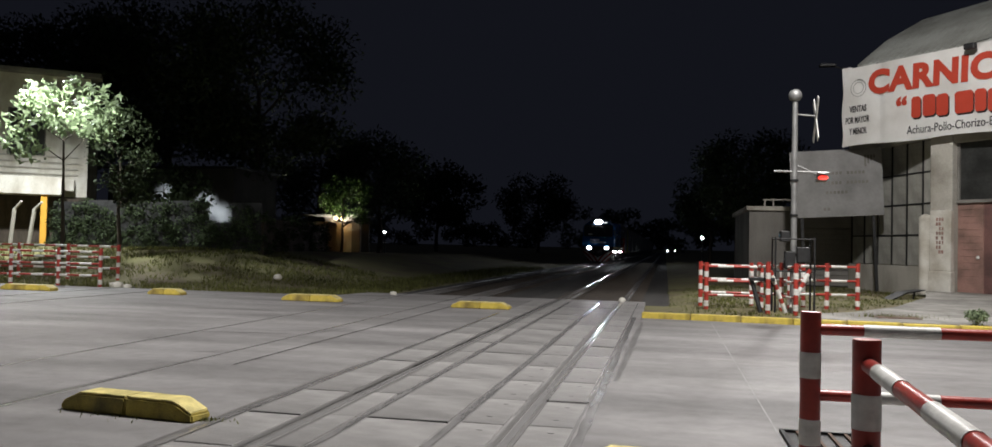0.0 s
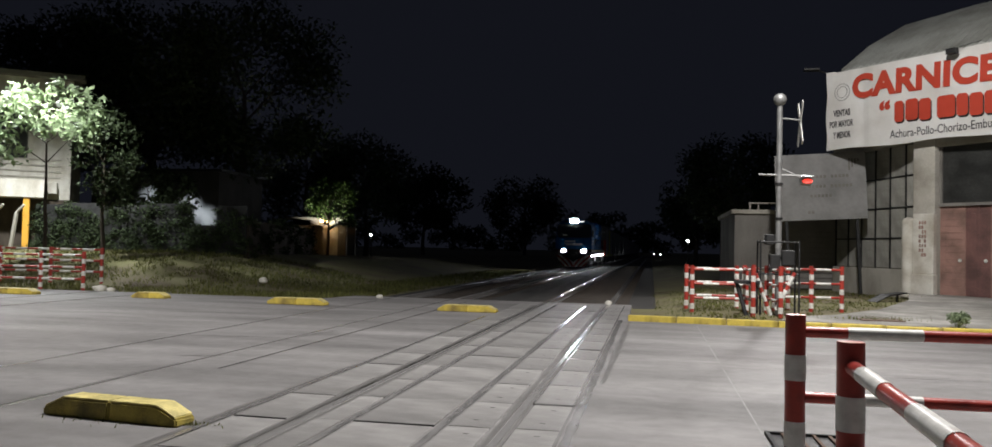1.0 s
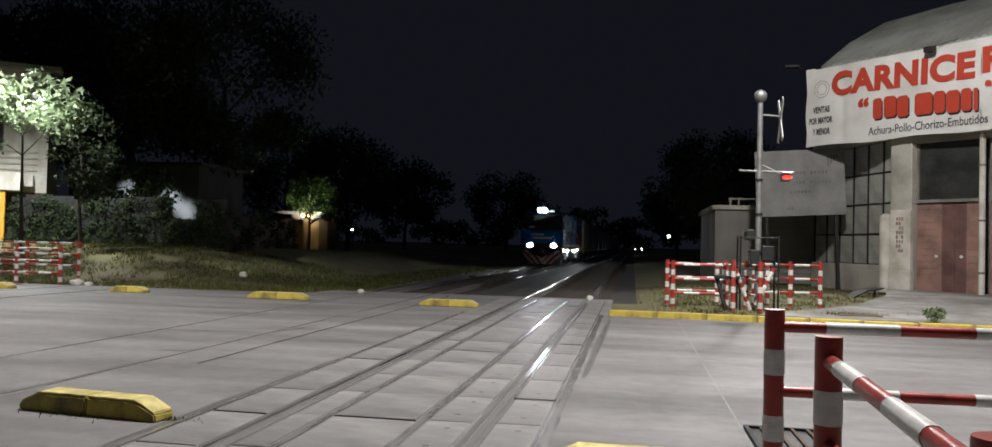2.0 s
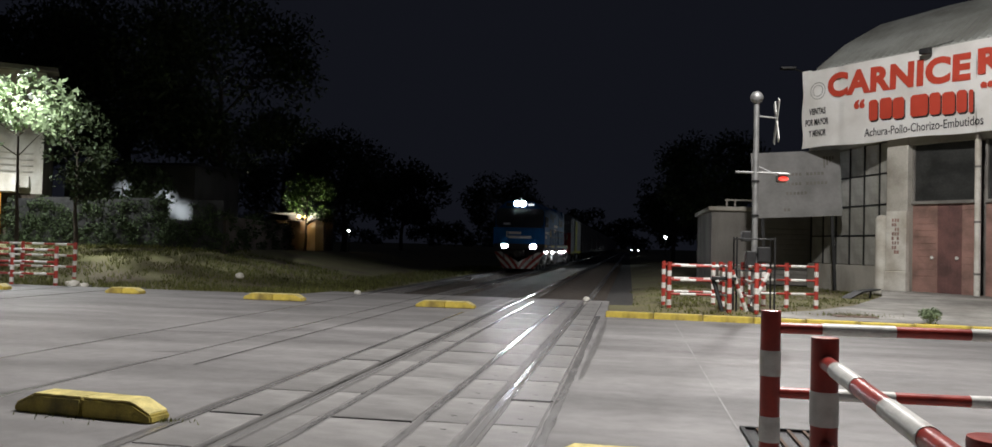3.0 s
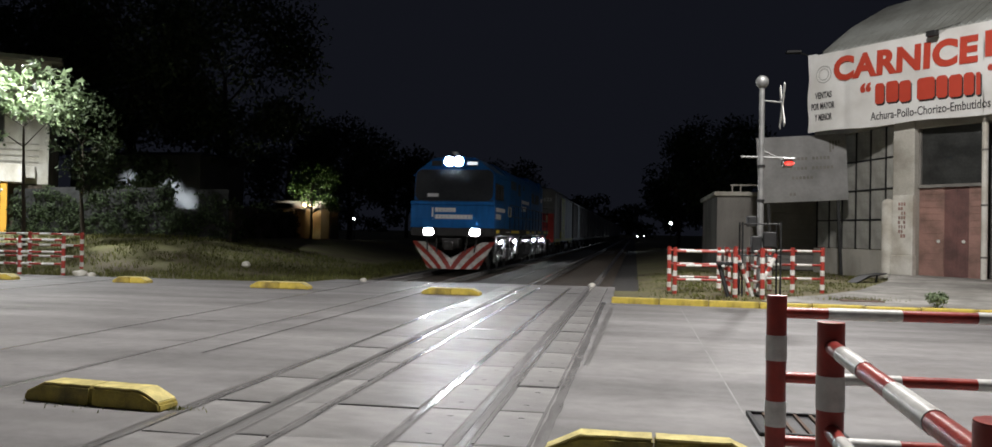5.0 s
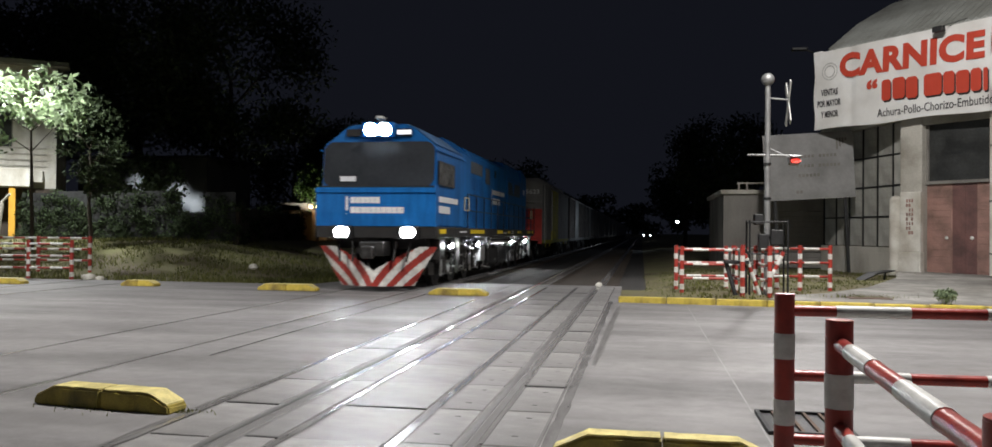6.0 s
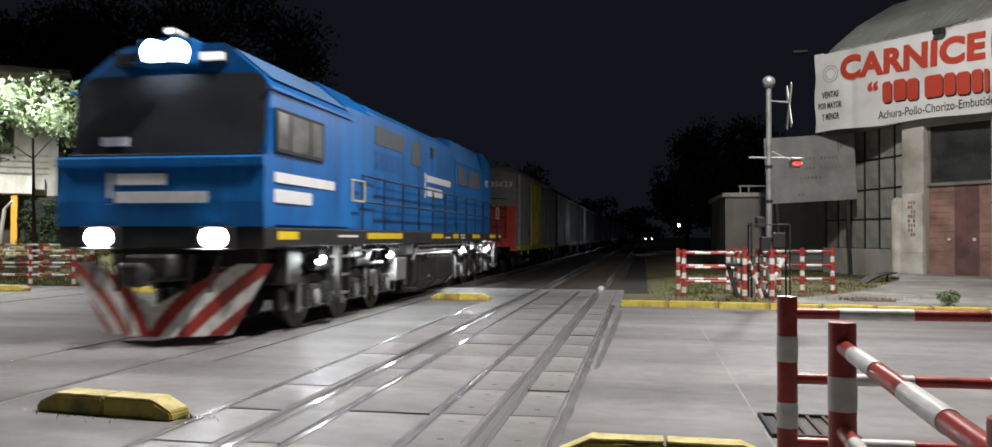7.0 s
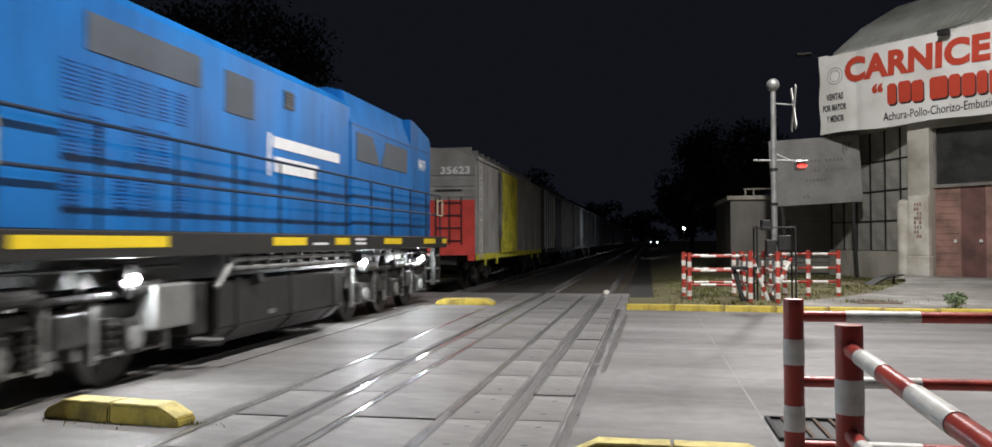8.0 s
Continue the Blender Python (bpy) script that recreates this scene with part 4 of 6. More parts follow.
def make_loco():
    t = thing("locomotive", pose(TRAIN_X, 78, 0), "blue diesel freight locomotive with striped plough and lit headlamps", "locomotive")
    L = 17.8
    H = 1.2        # half-width of the hood
    bm = nb()
    box(bm, -HALF, HALF, 0.25, L, 1.30, 1.56, 0.015)
    box(bm, -1.1, 1.1, 0.6, L - 0.4, 1.02, 1.3)
    part("underframe", bm, M_BLACK, t, "black frame sill")
    # cab: profile across, extruded along; the nose stands before the windscreen
    roof = [(-1.46, 1.57), (-1.46, 3.42), (-1.40, 3.56), (-0.86, 3.98), (-0.7, 4.06), (0.7, 4.06), (0.86, 3.98), (1.40, 3.56), (1.46, 3.42), (1.46, 1.57)]
    bm = nb()
    front = [bm.verts.new((x * 0.985, 0.16 + 0.16 * max(0, (z - 2.45)) / 1.6, z)) for x, z in roof]
    back = [bm.verts.new((x, 3.28, z)) for x, z in roof]
    bm.faces.new(front), bm.faces.new(back[::-1])
    for i in range(len(roof)):
        j = (i + 1) % len(roof)
        bm.faces.new((front[i], back[i], back[j], front[j]))
    bmesh.ops.recalc_face_normals(bm, faces=bm.faces)
    bmesh.ops.bevel(bm, geom=[e for e in bm.edges if e.calc_length() > 1.0], offset=0.03, segments=2, affect="EDGES")
    part("cab", bm, M_BLUE, t, "blue driver's cab")
    # paler sheets on the shoulders: dust plus a painted sheen of the lamps
    for sx in (-1, 1):
        bm = nb()
        prism(bm, [(sx * x, z) for x, z in ((1.40, 3.565), (0.86, 3.985), (0.7, 4.064), (0.46, 4.064), (0.46, 4.072), (0.704, 4.072), (0.868, 3.993), (1.407, 3.572))], "y", 0.42, 3.27)
        part("roof_sheen", bm, M_ROOFSHEEN, t, "roof shoulder with dust and lamp sheen in paler blue")
    bm = nb()
    prism(bm, [(-0.0, 1.57), (-0.02, 1.9), (0.0, 2.36), (-0.05, 2.38), (-0.05, 2.47), (0.0, 2.5), (0.3, 2.52), (0.3, 1.57)], "x", -1.5, 1.5)
    part("nose", bm, M_BLUE, t, "blue nose panel with a rounded ledge")
    bm = nb()
    box(bm, -1.5, 1.5, 0.02, 0.3, 1.28, 1.57, 0.02)
    part("buffer_beam", bm, M_BLACK, t)
    # windscreen: one wide dark pane with rounded corners
    bm = nb()
    out = []
    for cx, cz, a0 in ((1.17, 3.4, 0), (-1.17, 3.4, 90), (-1.17, 2.76, 180), (1.17, 2.76, 270)):
        for k in range(6):
            a = radians(a0 + k * 18)
            out.append((cx + 0.23 * math.cos(a), cz + 0.23 * math.sin(a)))
    def slope(z):
        return 0.16 + 0.16 * max(0, (z - 2.45)) / 1.6
    vf = [bm.verts.new((x, slope(z) - 0.012, z)) for x, z in out]
    vb = [bm.verts.new((x, slope(z) + 0.02, z)) for x, z in out]
    bm.faces.new(vf)
    for i in range(len(out)):
        bm.faces.new((vf[i], vf[(i + 1) % len(out)], vb[(i + 1) % len(out)], vb[i]))
    bmesh.ops.recalc_face_normals(bm, faces=bm.faces)
    ws = part("windscreen", bm, M_GLASS, t, "wide dark windscreen")
    bm = nb()
    box(bm, -1.43, 1.43, 0.12, 0.2, 2.5, 2.55, 0.012)
    part("gasket", bm, M_BLACK, ws, "black strip below the windscreen")
    bm = nb()
    box(bm, -0.95, -0.55, 0.14, 0.155, 2.66, 2.78)
    part("card", bm, M_LETTER, ws, "pale card behind the glass")
    # lamps
    bm = nb()
    box(bm, -0.42, 0.42, 0.12, 0.6, 3.72, 4.1, 0.06)
    # added lip: keeps the top lamps' light off the near road
    box(bm, -0.36, 0.36, -0.14, 0.13, 3.715, 3.73)
    lb = part("headlamp_box", bm, M_BLUE, t)
    bm = nb()
    for x in (-0.17, 0.17):
        rod(bm, (x, 0.118, 3.91), (x, 0.125, 3.91), 0.165, 20)
    part("top_headlamp", bm, G_TOP, lb, "dazzling white headlamp pair")
    for x in (-0.64, 0.64):
        bm = nb()
        box(bm, x - 0.18, x + 0.18, 0.2, 0.4, 3.76, 3.94, 0.01)
        part("number_box", bm, M_BLACK, t)
    bars(t, "number_bars", [(0.47, 0.82, 3.8, 3.9, -0.195, 0.09)], FRONT, G_NUMBER, "lit white number bars")
    for sx in (-1, 1):
        bm = nb()
        box(bm, sx * 0.83 - 0.27, sx * 0.83 + 0.27, -0.06, 0.1, 1.26, 1.58, 0.04)
        # made-up lip that cuts the lower lamps' pool on the ground
        box(bm, sx * 0.83 - 0.26, sx * 0.83 + 0.26, -0.36, -0.05, 1.27, 1.285)
        hb = part("headlamp_housing", bm, M_BLACK, t, "black lamp housing with an added light-blocking lip below")
        bm = nb()
        for dx in (-0.055, 0.055):
            rod(bm, (sx * 0.83 + dx, -0.0615, 1.425), (sx * 0.83 + dx, -0.05, 1.425), 0.125, 18)
        part("headlamp", bm, G_HEAD, hb, "dazzling white headlamp")
    bm = nb()
    rod(bm, (0, 0.35, 4.05), (0, 0.35, 4.2), 0.05, 10)
    box(bm, -0.09, 0.09, 0.22, 0.5, 4.18, 4.26, 0.02)
    part("beacon", bm, M_WHITE, t)
    # plough with diagonal stripes
    def plough_point(x, v):
        """x across, v from 0 at the foot to 1 at the top."""
        half = 0.92 + 0.56 * v
        k = x / 1.48
        return Vector((k * half, 0.0 - 0.18 * (1 - v) + 0.42 * abs(k) ** 1.5 * (1 - 0.4 * v), 0.13 + 0.95 * v))
    red, wht = nb(), nb()
    N = 64
    for sx in (-1, 1):
        for i in range(N):
            for j in range(24):
                x0, x1 = sx * 1.48 * i / N, sx * 1.48 * (i + 1) / N
                v0, v1 = j / 24, (j + 1) / 24
                um = (i + 0.5) / N * 1.48
                zm = (j + 0.5) / 24 * 0.95
                if zm > 0.36 + um * 0.55:
                    continue
                ph = (um - zm * 0.85 + 5) / 0.29
                bm = wht if int(ph) % 2 == 0 else red
                bm.faces.new([bm.verts.new(plough_point(*p)) for p in ((x0, v0), (x1, v0), (x1, v1), (x0, v1))])
    for bm in (red, wht):
        bmesh.ops.remove_doubles(bm, verts=bm.verts, dist=0.0005)
        ext = bmesh.ops.extrude_face_region(bm, geom=list(bm.faces))
        for e in ext["geom"]:
            if isinstance(e, bmesh.types.BMVert):
                e.co.y += 0.03
        bmesh.ops.recalc_face_normals(bm, faces=bm.faces)
    pl = part("plough", red, M_RED, t, "snowplough with slanting red stripes")
    part("white_stripe", wht, M_WHITE, pl, "slanting white stripes")
    bm = nb()
    box(bm, -0.3, 0.3, -0.25, 0.4, 0.85, 1.2, 0.04)
    rod(bm, (0, -0.5, 0.95), (0, 0.2, 0.95), 0.1)
    box(bm, -0.14, 0.14, -0.62, -0.4, 0.8, 1.1, 0.04)
    for x in (-0.9, -0.55, 0.55, 0.9):
        rod(bm, (x, -0.04, 1.2), (x * 0.92, -0.14, 0.72), 0.03)
    part("coupler", bm, M_GRIME, t, "dark coupler and hoses")
    # cab side windows, both sides
    for sx in (-1, 1):
        a, b = sorted((sx * 1.455, sx * 1.485))
        for y0, y1 in ((0.42, 0.8), (1.56, 1.98), (0.86, 1.5)):
            bm = nb()
            box(bm, a, b, y0, y1, 2.62, 3.14, 0.012)
            sw = part("side_window", bm, M_CURTAIN if sx > 0 else M_GLASS, t, "grey sliding side window")
        bm = nb()
        for y in (0.40, 0.83, 1.53, 2.0):
            box(bm, a, b + 0.006, y - 0.025, y + 0.025, 2.6, 3.16)
        for z in (2.6, 3.15):
            box(bm, a, b + 0.004, 0.38, 2.02, z - 0.02, z + 0.02)
        part("window_frame", bm, M_IRON, sw)
        bm = nb()
        box(bm, min(sx * 1.46, sx * 1.49), max(sx * 1.46, sx * 1.49), 0.2, 3.25, 3.4, 3.44)
        part("gutter", bm, M_BLUE, t)
    bars(t, "side_lettering", [(0.2, 0.26, 1.86, 2.33, 0.0, 0.06), (0.3, 2.5, 2.17, 2.31, 0.0, 0.12), (0.34, 1.6, 1.9, 2.08, 0.0, 0.19)], facing_side(1.462))
    bars(t, "front_lettering", [(-0.74, -0.68, 1.86, 2.28, 0.012, 0.06), (-0.62, 0.12, 2.12, 2.27, 0.02, 0.125), (-0.62, 0.72, 1.88, 2.03, 0.022, 0.13)], FRONT)
    # hood behind the cab
    bm = nb()
    prof = [(-H - 0.14, 1.57), (-H - 0.14, 3.66), (-0.82, 4.08), (0.82, 4.08), (H + 0.14, 3.66), (H + 0.14, 1.57)]
    prism(bm, prof, "y", 3.3, 4.75)
    part("cab_rear", bm, M_BLUE, t, "blue equipment section behind the cab")
    bm = nb()
    prof = [(-H, 1.57), (-H, 3.8), (-H + 0.1, 3.92), (-0.62, 4.12), (0.62, 4.12), (H - 0.1, 3.92), (H, 3.8), (H, 1.57)]
    prism(bm, prof, "y", 4.75, 12.0)
    hood = part("hood", bm, M_BLUE, t, "long blue engine hood")
    bm = nb()
    prof = [(-H - 0.03, 1.57), (-H - 0.03, 3.52), (-1.06, 4.1), (-0.8, 4.16), (0.8, 4.16), (1.06, 4.1), (H + 0.03, 3.52), (H + 0.03, 1.57)]
    prism(bm, prof, "y", 12.0, 15.6)
    prism(bm, [(15.6, 1.57), (15.6, 4.1), (15.9, 4.08), (17.1, 3.86), (17.2, 3.76), (17.2, 1.57)], "x", -H - 0.03, H + 0.03)
    rear = part("radiator_hood", bm, M_BLUE, t, "blue radiator section")
    bm = nb()
    for sx in (-1, 1):
        a, b = sorted((sx * (H + 0.0), sx * (H + 0.004)))
        for y in (5.9, 7.15, 8.35, 9.6, 10.8, 12.0, 13.3, 14.6, 15.9):
            box(bm, a, b, y - 0.012, y + 0.012, 1.6, 3.5)
        box(bm, min(sx * H, sx * (H + 0.036)), max(sx * H, sx * (H + 0.036)), 12.0, 17.2, 3.5, 3.53)
    tagged(part("panel_seams", bm, M_BLUEDARK, t, "darker blue panel seams"), kind="stuff")
    # louvres
    for sx in (-1, 1):
        bm = nb()
        a, b = sorted((sx * H, sx * (H + 0.009)))
        for k, y in enumerate((4.95, 5.3, 5.65, 6.0, 6.35, 6.7)):
            for z0, z1 in ((2.75, 3.12), (2.2, 2.65), (1.75, 2.1)):
                if z0 > 2.7 or (k + int(z0 * 10)) % 3:
                    z = z0
                    while z < z1:
                        box(bm, a, b, y, y + 0.22, z, z + 0.018)
                        z += 0.042
        tagged(part("louvre", bm, M_LOUVRE, hood, "small slatted louvres"), kind="stuff")
        bm = nb()
        a, b = sorted((sx * (H - 0.01), sx * (H + 0.012)))
        box(bm, a, b, 5.25, 7.2, 3.24, 3.6)
        part("intake_grille", bm, M_MESH, hood, "dark mesh intake")
        bm = nb()
        box(bm, a, b, 7.75, 8.5, 3.05, 3.58, 0.01)
        part("mesh_screen", bm, M_MESH, hood, "grey mesh screen")
        bm = nb()
        box(bm, a, b, 9.4, 9.72, 3.36, 3.62)
        for k in range(5):
            box(bm, a, b + 0.01, 9.4, 9.72, 3.38 + k * 0.05, 3.4 + k * 0.05)
        part("vent", bm, M_BLACK, hood, "small black vent")
        bm = nb()
        a, b = sorted((sx * (H + 0.02), sx * (H + 0.045)))
        for y0, y1, fl in ((12.25, 13.5, 1), (13.6, 15.3, -1)):
            ym = (y0 + y1) / 2
            vs = [bm.verts.new((x, y, z)) for x in (a, b) for y, z in ((y0, 2.9), (y1, 2.9), (y1 - (0.4 if fl > 0 else 0), 3.4), (y0 + (0 if fl > 0 else 0.3), 3.4))]
            for f in ((0, 1, 2, 3), (7, 6, 5, 4), (0, 4, 5, 1), (1, 5, 6, 2), (2, 6, 7, 3), (3, 7, 4, 0)):
                bm.faces.new([vs[i] for i in f])
        bmesh.ops.recalc_face_normals(bm, faces=bm.faces)
        part("radiator_grille", bm, M_MESH, rear, "grey radiator grille")
    bars(t, "hood_lettering", [(8.9, 8.98, 2.36, 2.95, 0.0, 0.08), (9.05, 11.5, 2.76, 2.92, 0.0, 0.14), (9.1, 10.6, 2.42, 2.64, 0.0, 0.22)], facing_side(H + 0.003))
    words("fleet_number", "9417", (16.2, 16.75, 3.05, 3.3), 0.0, M_LETTER, t, 0.02, facing_side(H + 0.034))
    # roof gear
    bm = nb()
    for y in (5.4, 7.4, 9.4, 11.2):
        box(bm, -0.5, 0.5, y, y + 1.2, 4.1, 4.2, 0.03)
    rod(bm, (0, 10.9, 4.05), (0, 10.9, 4.38), 0.16, 14)
    for y in (12.9, 14.4):
        rod(bm, (0, y, 4.18), (0, y, 4.26), 0.62, 24)
    part("roof_gear", bm, M_GRIME, t, "grimy roof hatches, fans and exhaust")
    # handrails along the walkway
    for sx in (-1, 1):
        x = sx * 1.44
        for z in (2.52, 2.06):
            bm = nb()
            rod(bm, (x, 3.9, z), (x, 17.3, z), 0.02, 8)
            part("handrail", bm, M_RAILING, t, "thin dark walkway handrail")
        for k in range(12):
            bm = nb()
            y = 3.9 + k * 1.22
            rod(bm, (x, y, 1.56), (x, y, 2.52), 0.019, 8)
            part("stanchion", bm, M_RAILING, t)
        for y0, y1 in ((3.25, 3.85), (16.9, 17.35)):
            bm = nb()
            for z in (2.05, 2.4):
                rod(bm, (x + sx * 0.05, y0, z), (x + sx * 0.05, y1, z), 0.017, 8)
            for y in (y0, y1):
                rod(bm, (x + sx * 0.05, y, 2.05), (x + sx * 0.05, y, 2.4), 0.017, 8)
            part("grab_iron", bm, M_CREAM, t, "pale yellowish grab handle")
        for k, (y0, y1) in enumerate(((0.4, 1.05), (4.0, 6.1), (8.46, 9.5), (10.6, 11.2), (13.0, 14.05), (15.7, 16.65), (17.3, 17.7))):
            bm = nb()
            a, b = sorted((sx * HALF, sx * (HALF + 0.008)))
            box(bm, a, b, y0, y1, 1.40, 1.51)
            part("reflector", bm, M_REFLECT, t, "yellow reflective strip")
        for y0, y1, z in ((2.6, 3.5, 1.43), (9.75, 10.3, 1.4), (11.5, 12.0, 1.4), (11.5, 12.0, 1.47)):
            bm = nb()
            a, b = sorted((sx * HALF, sx * (HALF + 0.006)))
            box(bm, a, b, y0, y1, z, z + 0.035)
            part("white_marking", bm, M_LETTER, t, "small white marking")
        # steps beside the bogies
        for y0 in (2.75, 16.75):
            bm = nb()
            for y in (y0, y0 + 0.42):
                box(bm, min(sx * 1.36, sx * 1.46), max(sx * 1.36, sx * 1.46), y, y + 0.07, 0.45, 1.3)
            lad = part("step_ladder", bm, M_GRIME, t, "worn steel step ladder")
            for z in (0.5, 0.8, 1.1):
                bm = nb()
                box(bm, min(sx * 1.2, sx * 1.46), max(sx * 1.2, sx * 1.46), y0 + 0.07, y0 + 0.42, z, z + 0.04)
                part("tread", bm, M_GALV, lad)
    # lamps under the sill
    for y in (5.69, 12.2, 15.9, 2.2):
        bm = nb()
        box(bm, 1.22, 1.4, y - 0.12, y + 0.12, 1.08, 1.24, 0.02)
        h = part("step_light", bm, M_BLACK, t)
        bm = nb()
        ball(bm, (1.37, y, 1.09), 0.06, 12, 8)
        part("lens", bm, G_STEP, h, "bright white step lamp", True)
    # tank and gear between the bogies
    bm = nb()
    prism(bm, [(-1.36, 0.42), (-1.36, 0.98), (1.36, 0.98), (1.36, 0.42), (1.1, 0.2), (-1.1, 0.2)], "y", 7.3, 11.3)
    bmesh.ops.bevel(bm, geom=list(bm.edges), offset=0.03, segments=2, affect="EDGES")
    part("fuel_tank", bm, M_BLACK, t, "long dark fuel tank")
    for z in (1.13, 1.24):
        bm = nb()
        rod(bm, (1.4, 7.6, z), (1.4, 11.4, z), 0.03)
        if z > 1.2:
            rod(bm, (1.4, 7.6, z), (1.38, 7.25, 0.92), 0.04)
        part("air_pipe", bm, M_GALV, t, "pale pipe above the tank")
    bm = nb()
    box(bm, 1.05, 1.4, 6.05, 6.75, 0.55, 1.02, 0.03)
    part("battery_box", bm, M_GALV, t, "pale grey box beside the bogie")
    bm = nb()
    box(bm, 1.0, 1.36, 1.0, 1.5, 0.75, 1.25, 0.03)
    part("sand_box", bm, M_GRIME, t)
    bm = nb()
    box(bm, 1.0, 1.3, 6.85, 7.2, 0.4, 1.0, 0.03)
    rod(bm, (1.2, 6.9, 0.35), (1.45, 7.25, 0.3), 0.05)
    part("sand_box", bm, M_GRIME, t)
    # tank straps, filler, gauge and hangers
    for y in (7.75, 9.3, 10.85):
        bm = nb()
        prism(bm, [(-1.375, 0.41), (-1.375, 1.02), (-1.36, 1.02), (-1.36, 0.42), (-1.1, 0.2), (1.1, 0.2), (1.36, 0.42), (1.36, 1.02), (1.375, 1.02), (1.375, 0.41), (1.105, 0.185), (-1.105, 0.185)], "y", y, y + 0.09)
        part("tank_strap", bm, M_GRIME, t, "worn steel tank strap")
    bm = nb()
    rod(bm, (1.3, 8.2, 0.92), (1.44, 8.2, 0.99), 0.06, 12)
    rod(bm, (1.44, 8.2, 0.99), (1.47, 8.2, 1.0), 0.075, 12)
    part("filler_cap", bm, M_IRON, t, "dark filler cap")
    bm = nb()
    box(bm, 1.355, 1.378, 8.62, 8.78, 0.5, 0.56)
    part("gauge_plate", bm, M_GALV, t, "small pale gauge plate")
    for k in range(9):
        y = 7.5 + k * 0.46
        bm = nb()
        box(bm, 1.33, 1.43, y, y + 0.03, 1.09, 1.31)
        part("pipe_hanger", bm, M_IRON, t)
    for ys in ((2.35, 4.15, 5.95), (12.7, 14.5, 16.3)):
        for y in ys:
            bm = nb()
            rod(bm, (1.27, y - 0.3, 1.0), (1.27, y + 0.3, 1.0), 0.085, 14)
            rod(bm, (1.27, y + 0.3, 1.0), (1.27, y + 0.46, 0.99), 0.03, 8)
            part("brake_cylinder", bm, M_GRIME, t, "grimy brake cylinder")
            bm = nb()
            for dy in (-0.58, 0.58):
                box(bm, 1.16, 1.22, y + dy - 0.03, y + dy + 0.03, 0.3, 0.98, 0.008)
                box(bm, 0.86, 1.0, y + dy * 0.93 - 0.05, y + dy * 0.93 + 0.05, 0.32, 0.66, 0.02)
            rod(bm, (1.19, y - 0.58, 0.36), (1.19, y + 0.58, 0.36), 0.022, 8)
            part("brake_rigging", bm, M_GALV, t, "worn steel brake hangers and shoes")
            bm = nb()
            rod(bm, (1.23, y, 0.5), (1.26, y, 0.5), 0.12, 14)
            for k in range(4):
                a = math.tau * k / 4 + 0.4
                rod(bm, (1.25, y + 0.08 * math.cos(a), 0.5 + 0.08 * math.sin(a)), (1.275, y + 0.08 * math.cos(a), 0.5 + 0.08 * math.sin(a)), 0.016, 6)
            part("axle_cap", bm, M_GALV, t, "dull steel axle box cap")
        y = ys[0]
        for k in range(7):
            f = y - 0.4 + k * 0.6
            bm = nb()
            rod(bm, (1.3, f, 1.28), (1.33, f + 0.16, 0.9 - 0.1 * (k % 3)), 0.018, 6)
            part("air_hose", bm, M_IRON, t, "dark air hose")
        bm = nb()
        rod(bm, (1.31, ys[0] - 0.6, 1.2), (1.31, ys[2] + 0.6, 1.2), 0.02, 8)
        part("brake_pipe", bm, M_IRON, t)
    bogie_frame(t, (2.35, 4.15, 5.95), 0.5)
    bogie_frame(t, (12.7, 14.5, 16.3), 0.5)
    wheels = [(wheelset(t, y, 0.5), y, 0.5) for y in (2.35, 4.15, 5.95, 12.7, 14.5, 16.3)]
    # made-up lamps, hidden from view, brighten the first wagon's red end
    for x in (-0.95, 0.95):
        bm = nb()
        box(bm, x - 0.12, x + 0.12, 17.2, 17.35, 1.18, 1.44, 0.02)
        rb = part("rear_lamp_box", bm, M_BLACK, t)
        bm = nb()
        rod(bm, (x, 17.345, 1.3), (x, 17.352, 1.3), 0.1, 16)
        part("wagon_end_fill", bm, G_ENDFILL, rb, "added unseen lamp that lights the wagon's end")
    bm = nb()
    rod(bm, (0, 17.6, 0.92), (0, 18.75, 0.92), 0.09)
    box(bm, -0.16, 0.16, 18.4, 18.8, 0.75, 1.1, 0.04)
    part("rear_coupler", bm, M_GRIME, t)
    return t, wheels


WAGON_LEN = 15.4


